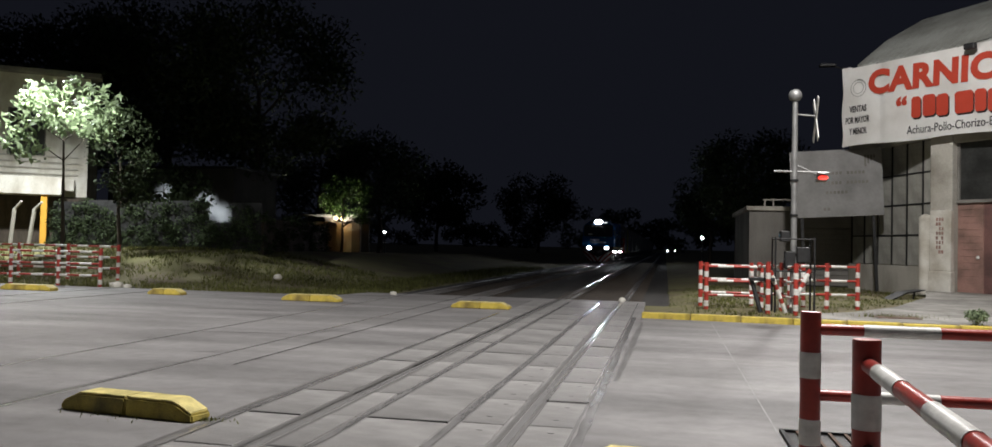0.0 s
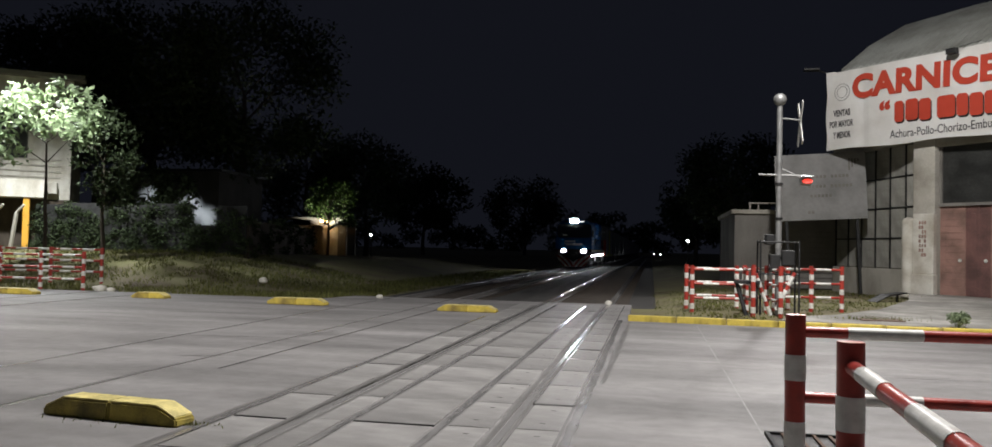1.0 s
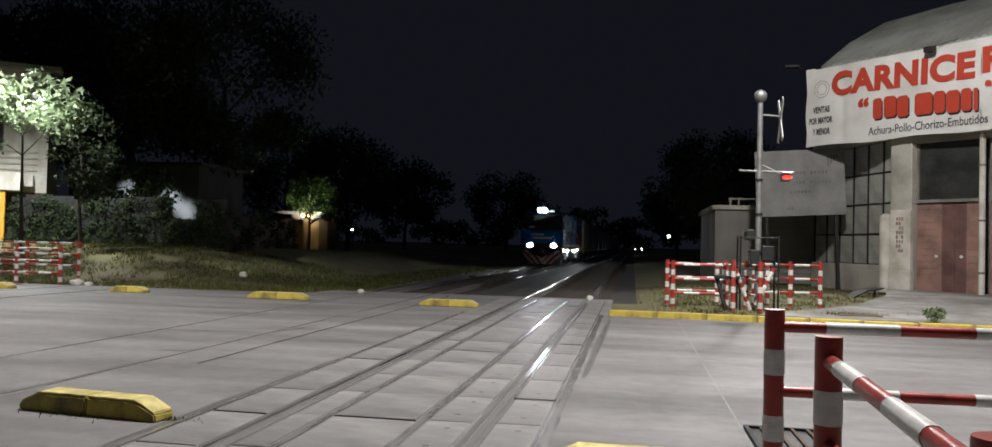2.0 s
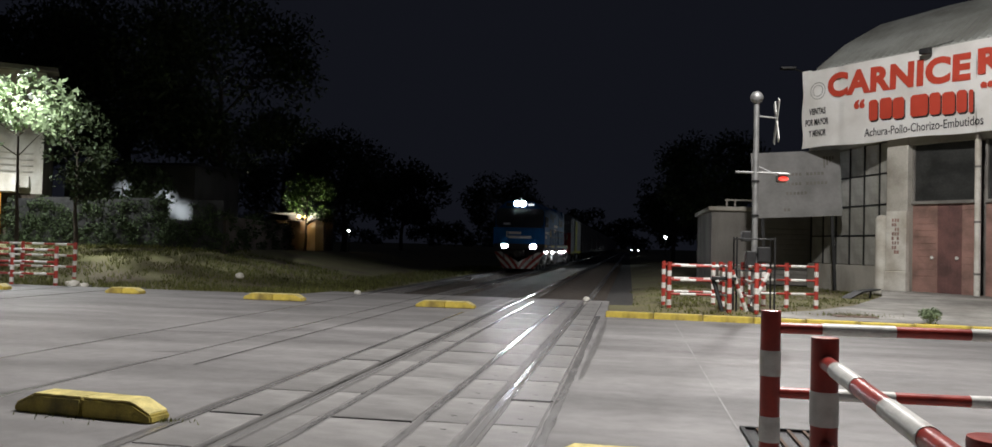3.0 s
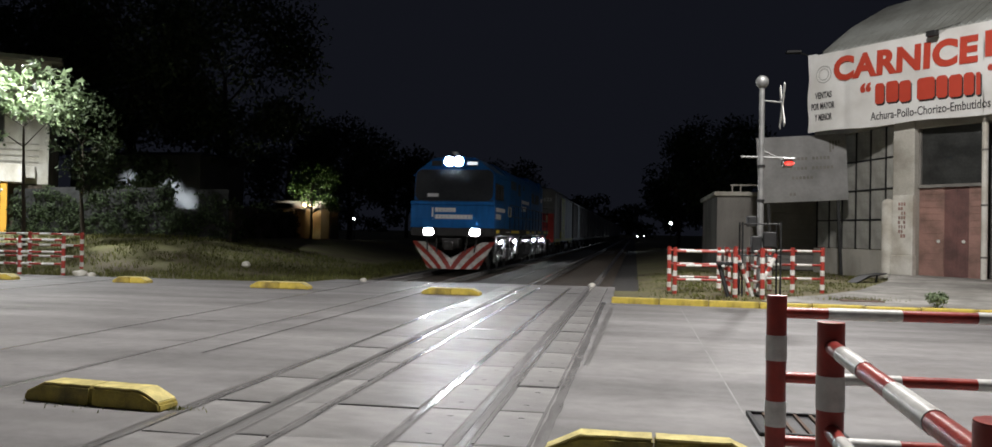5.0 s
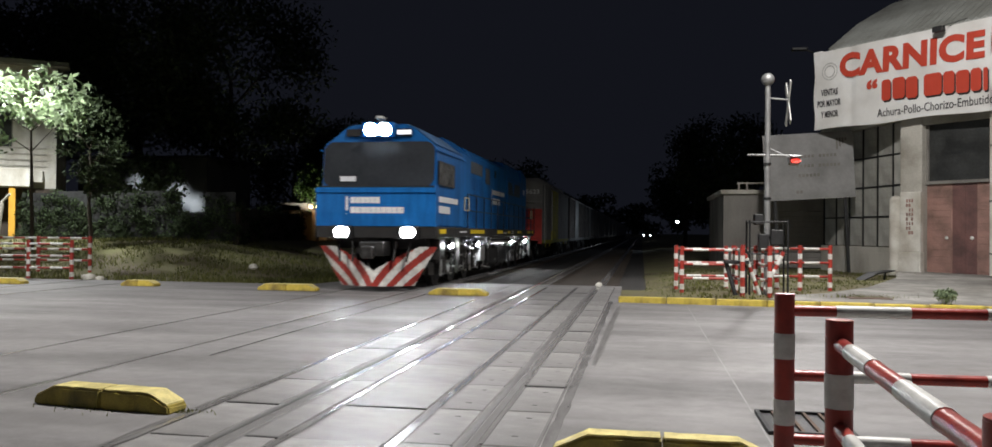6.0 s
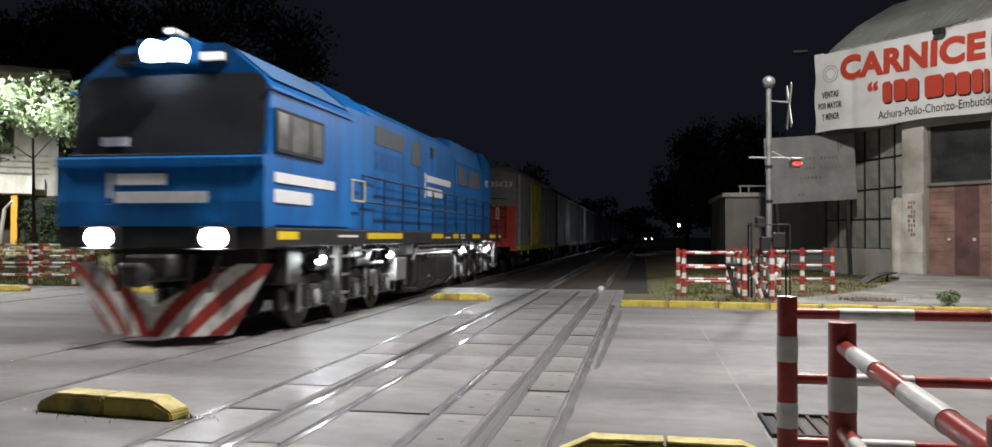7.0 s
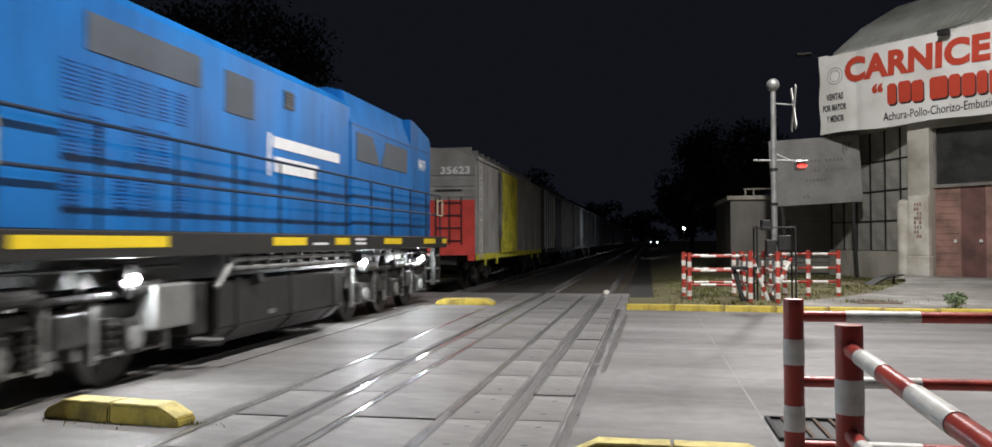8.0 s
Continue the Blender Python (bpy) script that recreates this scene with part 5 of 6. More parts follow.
def make_wagon(first):
    label = "grey covered freight wagon with yellow door and red end" if first else "weathered covered freight wagon, night shade painted into its dark grey"
    t = thing("freight_wagon", pose(TRAIN_X, 98, 0), label, "wagon", "train wagons")
    W, z0, z1 = 1.52, 1.05, 3.86
    Lw = 14.2
    bm = nb()
    prism(bm, [(-W, z0), (-W, z1), (-W * 0.6, z1 + 0.2), (0, z1 + 0.3), (W * 0.6, z1 + 0.2), (W, z1), (W, z0)], "y", 0, Lw)
    bmesh.ops.bevel(bm, geom=[e for e in bm.edges], offset=0.012, segments=1, affect="EDGES")
    # wagons behind the first get a darkened body in place of night shade
    WG = M_WAGON if first else M_WAGUNLIT
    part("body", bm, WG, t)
    # the first wagon is smooth, with a few seams; the others carry upright ribs
    bm = nb()
    for sx in (-1, 1):
        a, b = sorted((sx * W, sx * (W + (0.012 if first else 0.06))))
        for y in ((1.75, 3.45, 7.3, 9.0, 10.7, 12.4) if first else [0.1 + k * 0.875 for k in range(17)]):
            box(bm, a, b, y - 0.03, y + 0.03, z0 + 0.05, z1 - 0.03)
        box(bm, *sorted((sx * W, sx * (W + 0.05))), 0, Lw, z1 - 0.08, z1)
    # ribs of the dark wagons are painted pale for the lamp's gleam
    part("side_rib", bm, WG if first else M_RIBGLEAM, t)
    bm = nb()
    for k in range(8):
        z = z0 + 0.1 + k * 0.31
        box(bm, -W, W, -0.03, 0.0, z, z + 0.22, 0.012)
    part("end_corrugation", bm, WG, t)
    bm = nb()
    for k in range(14):
        box(bm, -1.3, 1.3, 0.45 + k * 0.92, 0.5 + k * 0.92, z1 + 0.05, z1 + 0.31)
    part("roof_rib", bm, WG, t)
    for sx in (-1, 1):
        bm = nb()
        a, b = sorted((sx * (W + 0.04), sx * (W + 0.085)))
        y0, y1 = 3.7, 6.9
        box(bm, a, b, y0, y1, z0 + 0.02, z1 - 0.12, 0.01)
        d = part("door", bm, M_DOORY if first else WG, t, "dull yellow ribbed sliding door" if first else "")
        if first:
            for k in range(10):
                z = z0 + 0.12 + k * 0.245
                for ya, yb in ((y0 + 0.1, y0 + 1.5), (y0 + 1.7, y1 - 0.1)):
                    bm = nb()
                    box(bm, a - (0.02 if sx < 0 else 0), b + (0.02 if sx > 0 else 0.0), ya, yb, z, z + 0.13, 0.012)
                    part("door_rib", bm, M_DOORY, d)
        bm = nb()
        box(bm, a, b + 0.03, y0 - 0.1, y0 - 0.06, z0 + 0.5, z1 - 0.2)
        rod(bm, (b + 0.03, y0 - 0.6, 1.9), (b + 0.03, y0 - 0.6, 2.3), 0.02)
        part("door_bar", bm, M_GALV, d)
        bm = nb()
        a, b = sorted((sx * (W + 0.045), sx * (W + 0.06)))
        for y in (0.28, 0.6):
            box(bm, a, b, y, y + 0.06, z0 - 0.1, z1 + 0.0)
        for k in range(9):
            box(bm, a, b, 0.34, 0.6, z0 + 0.1 + k * 0.3, z0 + 0.135 + k * 0.3)
        part("ladder", bm, M_WHITE if first else M_GALV, t, "white-painted side ladder" if first else "")
        bm = nb()
        a, b = sorted((sx * W, sx * (W + 0.02)))
        box(bm, a, b, 0, Lw, z0 - 0.14, z0 + 0.03)
        for y in (1.2, 3.1, 11.1, 13.0):
            box(bm, a, b, y, y + 0.25, z0 - 0.32, z0 - 0.14)
        part("sill", bm, M_DOORY if first else WG, t)
    bm = nb()
    box(bm, -0.9, 0.9, 0.2, Lw - 0.2, 0.78, 1.08)
    for y in (-0.55, Lw + 0.55):
        rod(bm, (0, min(y, y * 0.98), 0.92), (0, 0.5 if y < 0 else Lw - 0.5, 0.92), 0.08)
    part("underframe", bm, M_BLACK, t)
    if first:
        bm = nb()
        box(bm, -W + 0.02, W - 0.02, -0.05, -0.032, z0, 2.62)
        box(bm, W - 0.22, W - 0.02, -0.056, -0.04, z0 - 0.15, 2.0)
        part("red_end_panel", bm, M_WAGRED, t, "red-painted lower end panel")
        bm = nb()
        for x in (0.35, 0.75, 1.1):
            box(bm, x, x + 0.03, -0.09, -0.06, z0 + 0.3, 2.7)
        for k in range(5):
            box(bm, 0.35, 1.13, -0.09, -0.06, z0 + 0.4 + k * 0.36, z0 + 0.43 + k * 0.36)
        part("end_ladder", bm, M_BLACK, t, "black end ladder")
        words("fleet_number", "35623", (0.5, 1.36, 3.36, 3.58), 0.035, M_LETTER, t, 0.03, FRONT)
    bogie_frame(t, (1.35, 3.05), 0.43)
    bogie_frame(t, (11.15, 12.85), 0.43)
    wheels = [(wheelset(t, y, 0.43), y, 0.43) for y in (1.35, 3.05, 11.15, 12.85)]
    return t, wheels


loco, loco_wheels = make_loco()
wagon_a, wagon_a_wheels = make_wagon(True)
wagon_b, wagon_b_wheels = make_wagon(False)
FIRST = 21.05
wagons = [(wagon_a, FIRST), (wagon_b, FIRST + WAGON_LEN)]
far_wheels = []
for i in range(2, 15):
    c = copy_thing(wagon_b, wagon_b.matrix_basis.copy())
    wagons.append((c, FIRST + WAGON_LEN * i))
    far_wheels += [(w, w.matrix_basis.translation.y, 0.43) for w in c.children if w.name.startswith("wheelset")]

# seconds and place of the train's front along the track
RUN = [(0.0, 78.0), (0.5, 72.5), (1.0, 67.1), (1.5, 61.8), (2.25, 54.2), (3.0, 46.6), (3.5, 41.7), (4.0, 36.9), (4.5, 32.2), (5.25, 25.4), (6.0, 18.7), (6.5, 14.3),
       (7.0, 9.75), (7.5, 5.65), (8.0, 1.4)]


def front_at(t):
    return float(np.interp(t, [r[0] for r in RUN], [r[1] for r in RUN]))


def motions():
    walk(loco, [(t, pose(TRAIN_X, y, 0)) for t, y in RUN])
    for w, off in wagons:
        walk(w, [(t, pose(TRAIN_X, y + off, 0)) for t, y in RUN])
    steps = [k / 30 for k in range(241)]
    for ob, y, r in loco_wheels + wagon_a_wheels + wagon_b_wheels:
        walk(ob, [(t, pose(0, y, r + 0.006, math.degrees((78.0 - front_at(t)) / r) % 360)) for t in steps])
    for ob, y, r in far_wheels:
        walk(ob, [(t, pose(0, y, r + 0.006, math.degrees((78.0 - front_at(t)) / r) % 360)) for t in steps[::2]])


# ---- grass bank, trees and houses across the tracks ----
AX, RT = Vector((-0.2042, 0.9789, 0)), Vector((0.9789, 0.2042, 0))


def leaf_cloud(rng, clumps, count, size):
    """Small bent leaves scattered in clumps (centre, radius); returns points and faces."""
    vs, fs = [], []
    weights = np.array([r ** 2.2 for _, r in clumps])
    pick = rng.choice(len(clumps), count, p=weights / weights.sum())
    off = rng.normal(size=(count, 3))
    off /= np.linalg.norm(off, axis=1)[:, None]
    rad = rng.uniform(0.45, 1.05, count)
    ax = rng.normal(size=(count, 3))
    ax /= np.linalg.norm(ax, axis=1)[:, None]
    ln = size * rng.uniform(0.6, 1.35, count)
    for i in range(count):
        c, r = clumps[pick[i]]
        p = np.array(c) + off[i] * rad[i] * r * (1, 1, 0.8)
        a = ax[i] * ln[i]
        b = np.cross(ax[i], off[i])
        nn = np.linalg.norm(b)
        b = b / nn * ln[i] * 0.42 if nn > 1e-3 else np.array((0, 0, 1)) * ln[i] * 0.3
        k = len(vs)
        vs += [p - a * 0.5, p + b * 0.5, p + a * 0.5, p - b * 0.5]
        fs += [(k, k + 1, k + 2), (k, k + 2, k + 3)]
    return vs, fs


def make_tree(seed, height, radius, leaves, size, material, label, where, trunk_r=0.28, low=0.3, flat=1.0, fork_from=2):
    rng = np.random.default_rng(seed)
    t = thing("tree", pose(*where), label, "tree", "trees")
    bm = nb()
    p, r = Vector((0, 0, -0.3)), trunk_r
    top = height * 0.62
    fork = []
    n = 6
    for i in range(n):
        q = Vector((rng.uniform(-0.12, 0.12) * height * 0.08, rng.uniform(-0.12, 0.12) * height * 0.08, -0.3 + (top + 0.3) * (i + 1) / n))
        q.x += p.x
        q.y += p.y
        rod(bm, p, q, r, 9, r * 0.86)
        p, r = q, r * 0.86
        if i >= fork_from:
            fork.append((q.copy(), r))
    clumps = []
    for q, fr in fork:
        for k in range(3):
            a, up = rng.uniform(0, math.tau), rng.uniform(0.15, 0.75)
            e = q + Vector((math.cos(a) * radius * rng.uniform(0.45, 0.85), math.sin(a) * radius * rng.uniform(0.45, 0.85), radius * up * 0.8))
            mid = q.lerp(e, 0.5) + Vector((0, 0, 0.12 * radius))
            rod(bm, q, mid, fr * 0.55, 6, fr * 0.35)
            rod(bm, mid, e, fr * 0.35, 6, fr * 0.12)
            clumps.append((tuple(e), radius * rng.uniform(0.28, 0.48)))
    part("trunk", bm, M_BARKSHADE, t, "dark forked trunk and limbs")
    cz = low * height + (height - low * height) / 2
    for k in range(16):
        d = rng.normal(size=3)
        d /= np.linalg.norm(d)
        c = (d[0] * radius * 0.68, d[1] * radius * 0.68, cz + d[2] * (height * (1 - low) / 2) * 0.75 * flat)
        clumps.append((c, radius * rng.uniform(0.24, 0.46)))
    vs, fs = leaf_cloud(rng, clumps, leaves, size)
    tagged(raw("crown", vs, fs, material, t), "dense leafy crown", kind="stuff")
    return t


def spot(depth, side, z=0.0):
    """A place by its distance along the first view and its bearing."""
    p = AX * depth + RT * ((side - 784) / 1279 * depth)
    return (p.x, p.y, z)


DARK = "tall dark tree beyond the grass bank, unlit at night"
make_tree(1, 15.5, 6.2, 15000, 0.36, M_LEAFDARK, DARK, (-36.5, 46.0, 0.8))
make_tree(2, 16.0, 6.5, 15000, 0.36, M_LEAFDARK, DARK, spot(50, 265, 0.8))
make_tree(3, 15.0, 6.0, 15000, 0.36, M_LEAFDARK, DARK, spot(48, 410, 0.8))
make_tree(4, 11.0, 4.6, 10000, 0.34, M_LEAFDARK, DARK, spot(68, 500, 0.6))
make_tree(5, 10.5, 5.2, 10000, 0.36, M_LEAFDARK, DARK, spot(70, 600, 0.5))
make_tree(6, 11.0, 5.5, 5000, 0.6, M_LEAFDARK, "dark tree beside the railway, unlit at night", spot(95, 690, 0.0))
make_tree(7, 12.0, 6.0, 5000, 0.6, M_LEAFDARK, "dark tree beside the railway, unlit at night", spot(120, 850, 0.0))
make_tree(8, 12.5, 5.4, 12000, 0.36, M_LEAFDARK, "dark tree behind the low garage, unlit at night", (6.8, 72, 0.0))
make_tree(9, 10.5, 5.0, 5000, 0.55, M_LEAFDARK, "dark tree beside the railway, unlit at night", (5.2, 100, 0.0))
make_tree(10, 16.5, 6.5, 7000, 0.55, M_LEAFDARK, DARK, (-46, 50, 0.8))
# unlike the dark unlit trees, lamp light is put into this leaf colour
make_tree(17, 6.9, 2.05, 1100, 0.34, M_LEAFPALE, "small tree under a street lamp, its light also put into the pale leaves", spot(31, 100, 0.8), 0.09, 0.64, 0.8, 4)
make_tree(14, 5.0, 1.5, 1100, 0.3, M_LEAFDARK, "small dark tree before the back house", (-25.9, 38.0, 0.8), 0.08, 0.3)
make_tree(15, 4.6, 1.3, 900, 0.3, M_LEAFDARK, "small dark tree before the back house", (-24.3, 38.2, 0.7), 0.08, 0.3)
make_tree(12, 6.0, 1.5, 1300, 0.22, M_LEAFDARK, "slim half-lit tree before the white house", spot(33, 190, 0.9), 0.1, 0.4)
make_tree(13, 6.2, 2.0, 1600, 0.3, M_LEAF, "small tree by a doorway, lit from below by an added lamp", spot(58, 540, 0.7), 0.12, 0.4)


def make_woods():
    """A far dark line of trees that closes the railway's end."""
    rng = np.random.default_rng(77)
    clumps = []
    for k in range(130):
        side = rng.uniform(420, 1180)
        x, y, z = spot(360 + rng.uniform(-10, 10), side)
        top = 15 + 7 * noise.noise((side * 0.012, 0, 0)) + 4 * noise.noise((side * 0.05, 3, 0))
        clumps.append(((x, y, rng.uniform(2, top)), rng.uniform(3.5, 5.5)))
    vs, fs = leaf_cloud(rng, clumps, 16000, 1.8)
    tagged(raw("far_woods", vs, fs, M_LEAFDARK), "dark line of far trees against the night sky", "woods", kind="stuff")


make_woods()


def make_grass():
    rng = np.random.default_rng(5)
    vs, fs = [], []

    def blades(n, x0, x1, y0, y1, h, keep):
        for _ in range(n):
            x, y = rng.uniform(x0, x1), rng.uniform(y0, y1)
            if not keep(x, y):
                continue
            z = land(x, y) - 0.02
            a, hh, w = rng.uniform(0, math.tau), h * rng.uniform(0.4, 1.3), rng.uniform(0.012, 0.03)
            dx, dy = math.cos(a), math.sin(a)
            lx, ly = rng.normal(0, 0.35 * hh, 2)
            k = len(vs)
            vs.extend([(x - dx * w, y - dy * w, z), (x + dx * w, y + dy * w, z), (x + lx, y + ly, z + hh)])
            fs.append((k, k + 1, k + 2))
    blades(30000, -34, -8.8, 20.7, 36, 0.15, lambda x, y: noise.noise((x * 0.6, y * 0.6, 3)) > -0.25 )
    blades(11000, 0.1, 8.0, 18.2, 33.5, 0.08, lambda x, y: noise.noise((x * 0.9, y * 0.9, 8)) > -0.1 and y > 18.0 + 1.55 * max(0.0, x - 2.6))
    blades(5000, -11.5, -8.6, 22, 60, 0.2, lambda x, y: True)
    ob = raw("grass", vs, fs, M_GRASS)
    tagged(ob, "rough short grass on the railway bank", "grass", kind="stuff")
    vs, fs = [], []
    for cx, cy, n, sp, h in ((-4.2, 5.88, 60, 0.3, 0.04), (-3.55, 5.9, 60, 0.1, 0.04), (-4.22, 6.0, 16, 0.03, 0.12), (4.7, 18.4, 260, 0.4, 0.1), (7.9, 27.5, 120, 0.7, 0.2)):
        for _ in range(n):
            x, y = cx + rng.normal(0, sp), cy + rng.normal(0, sp * 0.3)
            z = 0.0 if cy < 10 else 0.12
            hh, a = h * rng.uniform(0.4, 1.3), rng.uniform(0, math.tau)
            k = len(vs)
            vs.extend([(x - 0.006 * math.cos(a), y - 0.006 * math.sin(a), z), (x + 0.006 * math.cos(a), y + 0.006 * math.sin(a), z), (x + rng.normal(0, 0.4 * hh), y + rng.normal(0, 0.4 * hh), z + hh)])
            fs.append((k, k + 1, k + 2))
    tagged(raw("weeds", vs, fs, M_GRASS), "straggling weeds at the foot of kerbs", "weeds", kind="stuff")


make_grass()


def make_white_house():
    h = thing("white_house", pose(-27.2, 34.0, 0.8, 0, 0, 34), "white two-storey house with a dark window and canopy", "house")
    bm = nb()
    # wall with a window opening, x runs to the left (negative)
    box(bm, -14, -3.4, 0, 0.3, 0, 8.2)
    box(bm, -3.4, -1.8, 0, 0.3, 0, 4.4)
    box(bm, -3.4, -1.8, 0, 0.3, 6.6, 8.2)
    box(bm, -1.8, 0, 0, 0.3, 0, 8.2)
    part("wall", bm, M_DIRTYWHITE, h)
    bm = nb()
    box(bm, -0.3, 0, 0.302, 6, 0, 8.2)
    part("side_wall", bm, M_PLASTER2, h)
    bm = nb()
    box(bm, -14, -0.3, 5.7, 6, 0, 8.2)
    box(bm, -14, -13.7, 0.3, 5.7, 0, 8.2)
    part("outer_wall", bm, M_PLASTER2, h)
    bm = nb()
    box(bm, -14.2, 0.3, 0.6, 6.2, 8.2, 8.45)
    part("roof", bm, M_PLASTER2, h)
    bm = nb()
    box(bm, -3.4, -1.8, 0.14, 0.18, 4.4, 6.6)
    w = part("window", bm, M_DARKGLASS, h, "tall dark window")
    bm = nb()
    for x in (-3.4, -2.63, -1.86):
        box(bm, x, x + 0.06, 0.08, 0.16, 4.4, 6.6)
    part("window_frame", bm, M_PLASTER2, w)
    bm = nb()
    box(bm, -14, 0.5, -0.6, 0.6, 8.2, 8.4)
    part("eave", bm, M_PLASTER2, h)
    bm = nb()
    box(bm, -14, -0.9, -1.6, 0, 2.5, 3.3, 0.02)
    part("canopy", bm, M_DIRTYWHITE, h, "white canopy fascia")
    bm = nb()
    for k in range(4):
        box(bm, -14, -0.4, -0.05, 0.0, 3.5 + k * 0.28, 3.56 + k * 0.28)
    part("moulding", bm, M_PLASTER, h)
    for x in (-1.6, -4.4, -7.2):
        bm = nb()
        box(bm, x - 0.13, x + 0.13, -1.5, -1.24, -0.6, 2.5, 0.02)
        part("post", bm, M_ORANGE, h, "yellow-painted canopy post")
    bm = nb()
    box(bm, -1.5, -0.5, -0.45, -0.0, 2.75, 3.3, 0.04)
    a = part("air_conditioner", bm, M_DIRTYWHITE, h, "white air conditioner box")
    bm = nb()
    rod(bm, (-1.1, -0.47, 3.02), (-1.1, -0.44, 3.02), 0.2, 18)
    part("fan_grille", bm, M_IRON, a)
    # dark sheet on the white wall stands for the shade under the canopy
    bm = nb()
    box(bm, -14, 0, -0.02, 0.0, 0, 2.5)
    part("canopy_shade", bm, M_BARKSHADE, h)
    # ivy-grown fence along the bank
    f = thing("ivy_fence", pose(0, 0, 0), "tall fence grown over with dark ivy above the bank", "fence")
    a, b = Vector((-26.4, 31.0, 0.8)), Vector((-17.6, 33.2, 0.95))
    n = 7
    rng = np.random.default_rng(11)
    bm = nb()
    clumps = []
    for i in range(n):
        p, q = a.lerp(b, i / n), a.lerp(b, (i + 1) / n)
        d = (q - p).normalized()
        s = d.cross(Vector((0, 0, 1))) * 0.08
        hgt = 2.15 + 0.08 * math.sin(i * 2.1) - (0.8 if i == 5 else 0)
        vs = [bm.verts.new(v) for v in (p + s, q + s, q - s, p - s)] + [bm.verts.new(v + Vector((0, 0, hgt))) for v in (p + s, q + s, q - s, p - s)]
        for fc in ((0, 1, 2, 3), (7, 6, 5, 4), (0, 4, 5, 1), (1, 5, 6, 2), (2, 6, 7, 3), (3, 7, 4, 0)):
            bm.faces.new([vs[k] for k in fc])
        for k in range(40):
            m = p.lerp(q, rng.uniform(0, 1))
            clumps.append(((m.x, m.y, m.z + rng.uniform(0.1, hgt - 0.08)), rng.uniform(0.2, 0.42)))
    bmesh.ops.recalc_face_normals(bm, faces=bm.faces)
    part("panel", bm, M_IRON, f)
    vs, fs = leaf_cloud(rng, clumps, 30000, 0.12)
    tagged(raw("ivy", vs, fs, M_LEAFDARK, f), "dark ivy leaves", kind="stuff")
    w2 = thing("hedge", pose(0, 0, 0), "dark clipped hedge running back from the bank", "hedge")
    a, b = Vector((-17.6, 33.2, 0.7)), Vector((-20.6, 47.0, 0.6))
    bm = nb()
    d = (b - a).normalized()
    s = d.cross(Vector((0, 0, 1))) * 0.12
    vs = [bm.verts.new(v) for v in (a + s, b + s, b - s, a - s)] + [bm.verts.new(v + Vector((0, 0, 1.75))) for v in (a + s, b + s, b - s, a - s)]
    for fc in ((0, 1, 2, 3), (7, 6, 5, 4), (0, 4, 5, 1), (1, 5, 6, 2), (2, 6, 7, 3), (3, 7, 4, 0)):
        bm.faces.new([vs[k] for k in fc])
    bmesh.ops.recalc_face_normals(bm, faces=bm.faces)
    part("core", bm, M_BARKSHADE, w2)
    hc = []
    for k in range(60):
        m = a.lerp(b, rng.uniform(0, 1))
        hc.append(((m.x, m.y, m.z + rng.uniform(0.2, 1.8)), 0.42))
    vs, fs = leaf_cloud(rng, hc, 5000, 0.2)
    tagged(raw("leaves", vs, fs, M_LEAFDARK, w2), "dark leaves", kind="stuff")
    # leaning concrete fence posts by the canopy
    for x, y, lean in ((-27.9, 30.2, 6), (-26.9, 30.1, 9), (-29.1, 30.2, 3)):
        t = thing("fence_post", pose(x, y, 0.7, 0, lean, 0), "leaning grey concrete fence post with bent top", "post", "concrete fence posts")
        bm = nb()
        box(bm, -0.06, 0.06, -0.06, 0.06, -0.1, 1.9, 0.015)
        rod(bm, (0, 0, 1.88), (0.3, 0, 2.25), 0.055, 8)
        part("shaft", bm, M_PLASTER, t)
    # back house whose lit wall shows between the trees
    g = thing("back_house", pose(-31, 40.5, 0.8), "dark back house wall with bluish patches lit by added lamps", "house")
    bm = nb()
    box(bm, 0, 7.8, 0, 0.3, 0, 4.5)
    part("wall", bm, M_DARKWALL, g)
    bm = nb()
    box(bm, -0.3, 8.1, -0.3, 5, 4.5, 4.65)
    part("roof", bm, M_IRON, g)
    bm = nb()
    box(bm, 3.75, 4.05, -0.03, 0.05, 3.2, 4.1)
    part("window", bm, M_DARKGLASS, g)
    bm = nb()
    box(bm, 5.85, 6.0, -0.03, 0.05, 2.4, 4.0)
    part("window", bm, M_DARKGLASS, g)
    bm = nb()
    box(bm, 0, 0.3, 0.3, 5, 0, 4.5)
    box(bm, 7.5, 7.8, 0.3, 5, 0, 4.5)
    box(bm, 0.3, 7.5, 4.7, 5, 0, 4.5)
    part("outer_wall", bm, M_DARKWALL, g)


make_white_house()
# added unseen lamps that make the bright patches on the back house
for yx, yz, yw in ((-27.3, 3.8, 330), (-24.9, 3.3, 620), (-23.9, 2.7, 520)):
    street_light("wall_patch_light", (yx, 39.0, yz + 0.2), (yx, 40.5, yz), yw, 66, (0.8, 0.9, 1.0), 0.1, 1.0)


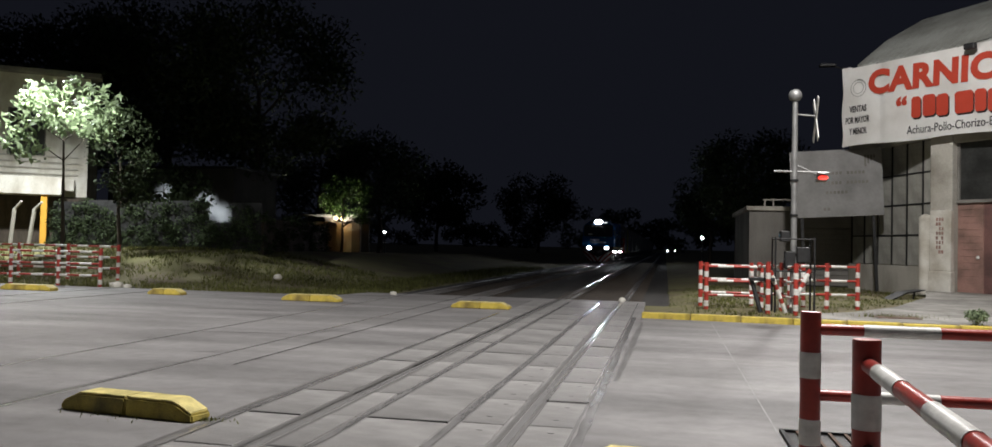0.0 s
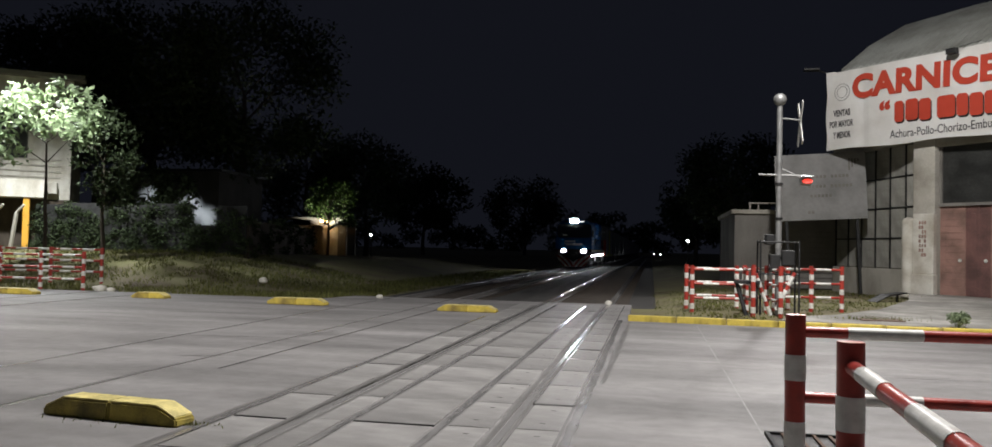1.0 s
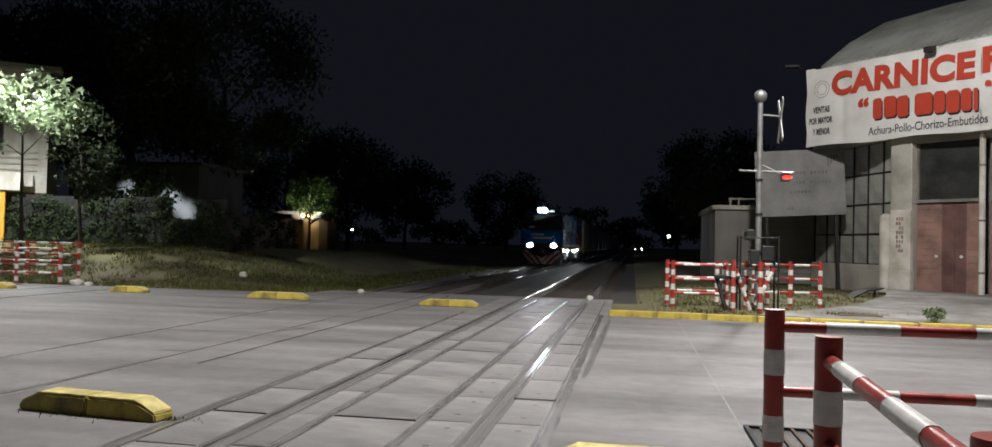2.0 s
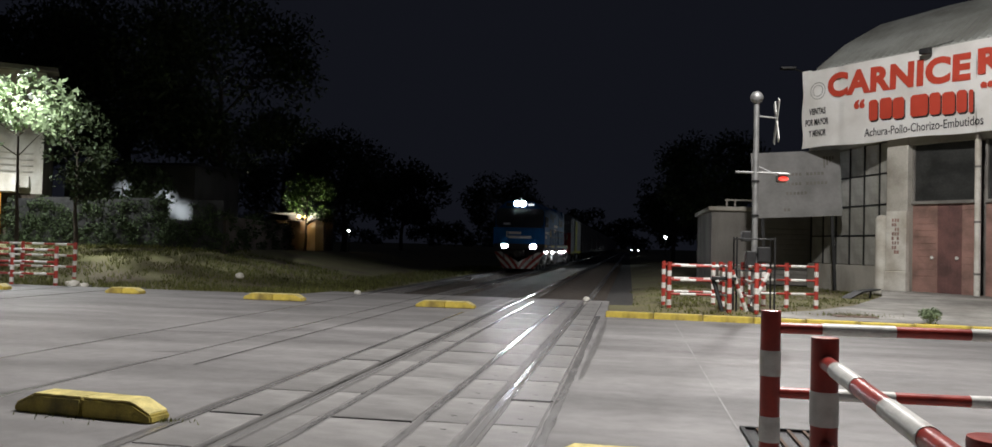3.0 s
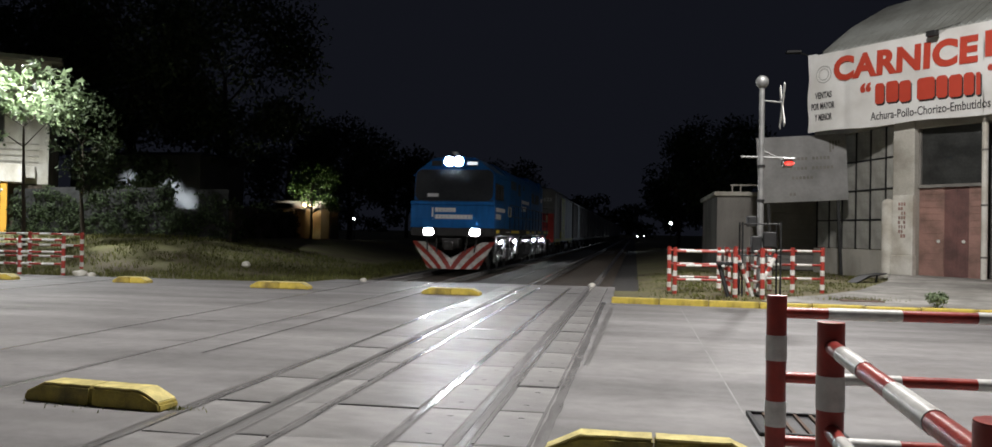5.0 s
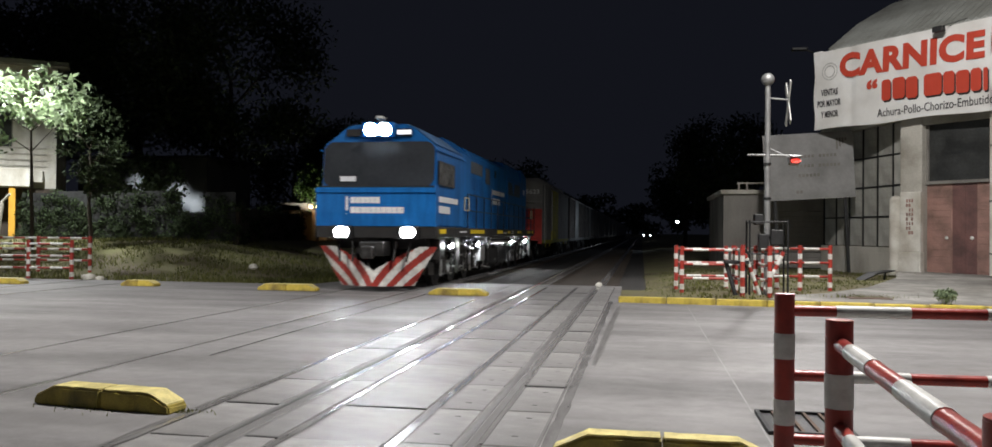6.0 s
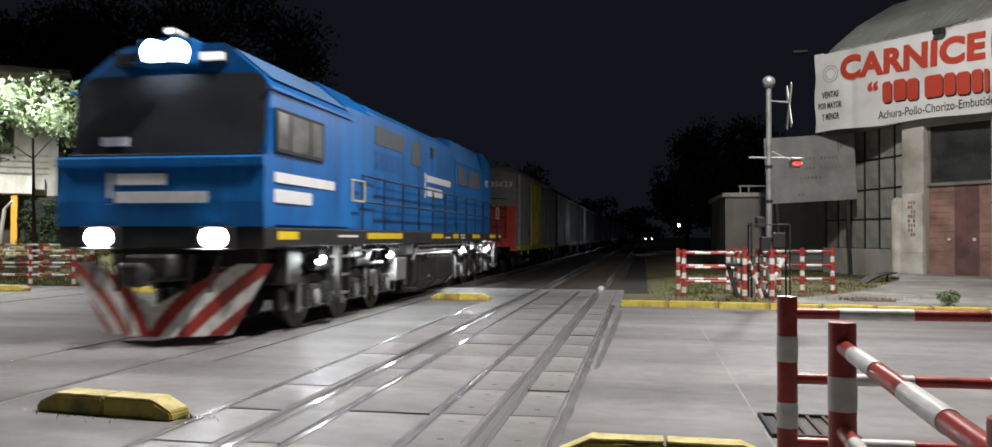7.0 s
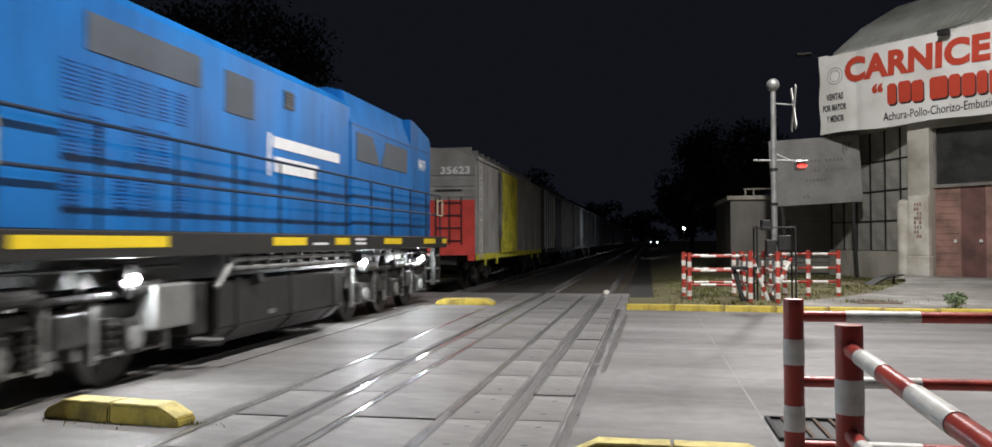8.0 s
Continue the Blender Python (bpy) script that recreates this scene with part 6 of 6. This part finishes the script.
def make_kiosk():
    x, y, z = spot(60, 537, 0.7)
    k = thing("gatehouse", pose(x, y, z), "small gatehouse with an orange-lit doorway", "house")
    bm = nb()
    box(bm, -2.6, -1.2, 0, 0.25, 0, 2.6)
    box(bm, -0.25, 0.2, 0, 0.25, 0, 2.6)
    box(bm, 0.95, 1.6, 0, 0.25, 0, 2.6)
    box(bm, -2.6, 1.6, 0, 0.25, 2.2, 2.6)
    box(bm, -2.6, 1.6, 1.8, 2.0, 0, 2.6)
    part("wall", bm, M_PLASTER2, k)
    bm = nb()
    box(bm, -2.9, 1.9, -0.6, 2.2, 2.6, 2.75)
    part("roof", bm, M_PLASTER2, k)
    bm = nb()
    box(bm, 0.2, 0.95, 0.05, 0.1, 0, 2.1)
    part("door", bm, M_DIRTYWHITE, k, "pale door")
    bm = nb()
    ball(bm, (-0.2, -0.3, 2.5), 0.13, 12, 8)
    ball(bm, (0.3, -0.4, 2.45), 0.09, 12, 8)
    part("porch_lamp", bm, G_WARM, k, "warm porch lamp", True)
    street_light("porch_light", (x - 0.1, y - 0.7, z + 2.3), (x, y + 0.4, z), 18, 170, (1.0, 0.5, 0.14), 0.1)
    # added lamp without a fixture, aimed up to brighten the small tree
    street_light("tree_fill_light", (x + 0.4, y - 1.3, z + 1.2), (x, y - 1.5, z + 6), 1300, 120, (1.0, 0.95, 0.8), 0.1)


make_kiosk()


def far_lamp(x, y, z, r, label="tiny bright lamp far down the railway"):
    t = thing("distant_lamp", pose(x, y, 0), label, "lamp", "distant lamps")
    bm = nb()
    rod(bm, (0, 0.1, 0), (0, 0.1, z + 0.1), 0.05, 8)
    part("pole", bm, M_IRON, t)
    bm = nb()
    ball(bm, (0, -0.02, z), r, 10, 6)
    part("bulb", bm, G_FAR, t, "white bulb", True)


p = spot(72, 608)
far_lamp(p[0], p[1], 2.4, 0.1)
far_lamp(3.45, 80.0, 2.6, 0.13)
far_lamp(0.5, 160.0, 1.1, 0.1)
far_lamp(1.8, 160.0, 1.1, 0.1)
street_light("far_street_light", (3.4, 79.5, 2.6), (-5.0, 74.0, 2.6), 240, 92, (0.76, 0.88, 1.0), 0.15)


# ---- small things on the ground ----
def make_small():
    d = thing("storm_drain", pose(0.92, 6.15, 0), "open storm drain with a bent dark grate", "drain")
    bm = nb()
    box(bm, 0, 0.62, 0, 0.75, 0.002, 0.008)
    part("opening", bm, M_TAR, d, "black opening")
    bm = nb()
    for a in ((0, 0.62, 0, 0.035), (0, 0.62, 0.715, 0.75), (0, 0.035, 0.035, 0.715), (0.585, 0.62, 0.035, 0.715)):
        box(bm, *a, 0.0, 0.03, 0.004)
    part("frame", bm, M_IRON, d)
    for k in range(4):
        bm = nb()
        box(bm, 0.12 + k * 0.12, 0.145 + k * 0.12, 0.035, 0.715, 0.008, 0.026)
        part("grate_bar", bm, M_RUST, d)
    rng = np.random.default_rng(21)
    t = thing("bush", pose(5.85, 17.1, 0.12), "small round pale-leaved bush at the kerb", "plant")
    vs, fs = leaf_cloud(rng, [((0, 0, 0.17), 0.2), ((0.08, 0, 0.2), 0.13), ((-0.08, 0.05, 0.2), 0.13)], 420, 0.08)
    raw("leaves", vs, fs, M_LEAFPALE, t)
    bm = nb()
    rod(bm, (0, 0, -0.02), (0.02, 0, 0.25), 0.02, 6)
    part("stem", bm, M_BARKSHADE, t)
    for x, y, z, r in ((-15.6, 20.9, -0.03, 0.16), (-15.2, 20.8, -0.04, 0.12), (-15.9, 21.1, 0.0, 0.1), (-1.1, 21.9, 0.01, 0.1), (-12.2, 24.2, 0.2, 0.14), (-7.4, 21.6, 0.0, 0.09)):
        bm = nb()
        bmesh.ops.create_icosphere(bm, subdivisions=2, radius=r)
        for v in bm.verts:
            v.co += noise.noise_vector(v.co * 8 + Vector((x, y, 0))) * r * 0.35
            v.co.z *= 0.7
        ob = part("stone", bm, M_DIRTYWHITE)
        ob.matrix_basis = pose(x, y, z + r * 0.5)
        tagged(ob, "pale broken lump of concrete on the ground", "stone", "loose stones")
    s = thing("bent_panel", pose(7.2, 26.9, 0.08, 0, 0, 25), "bent dark metal panel lying on the pavement", "debris")
    bm = nb()
    prism(bm, [(-0.6, 0.0), (-0.1, 0.22), (0.55, 0.3), (0.55, 0.27), (-0.08, 0.18), (-0.58, -0.02)], "y", -0.2, 0.25)
    rod(bm, (0.3, 0, 0), (0.35, 0, 0.27), 0.03, 8)
    part("sheet", bm, M_IRON, s)
    # dark patches and flat litter of the verge
    b = thing("manhole_cover", pose(4.75, 18.3, 0.12), "sunken square cover with weeds round it", "cover")
    bm = nb()
    box(bm, -0.42, 0.42, -0.25, 0.25, 0.0, 0.02, 0.004)
    part("plate", bm, M_RUST, b)


make_small()


# ---- pieces of the crossing ----
make_slabs(tracks[0])
motions()
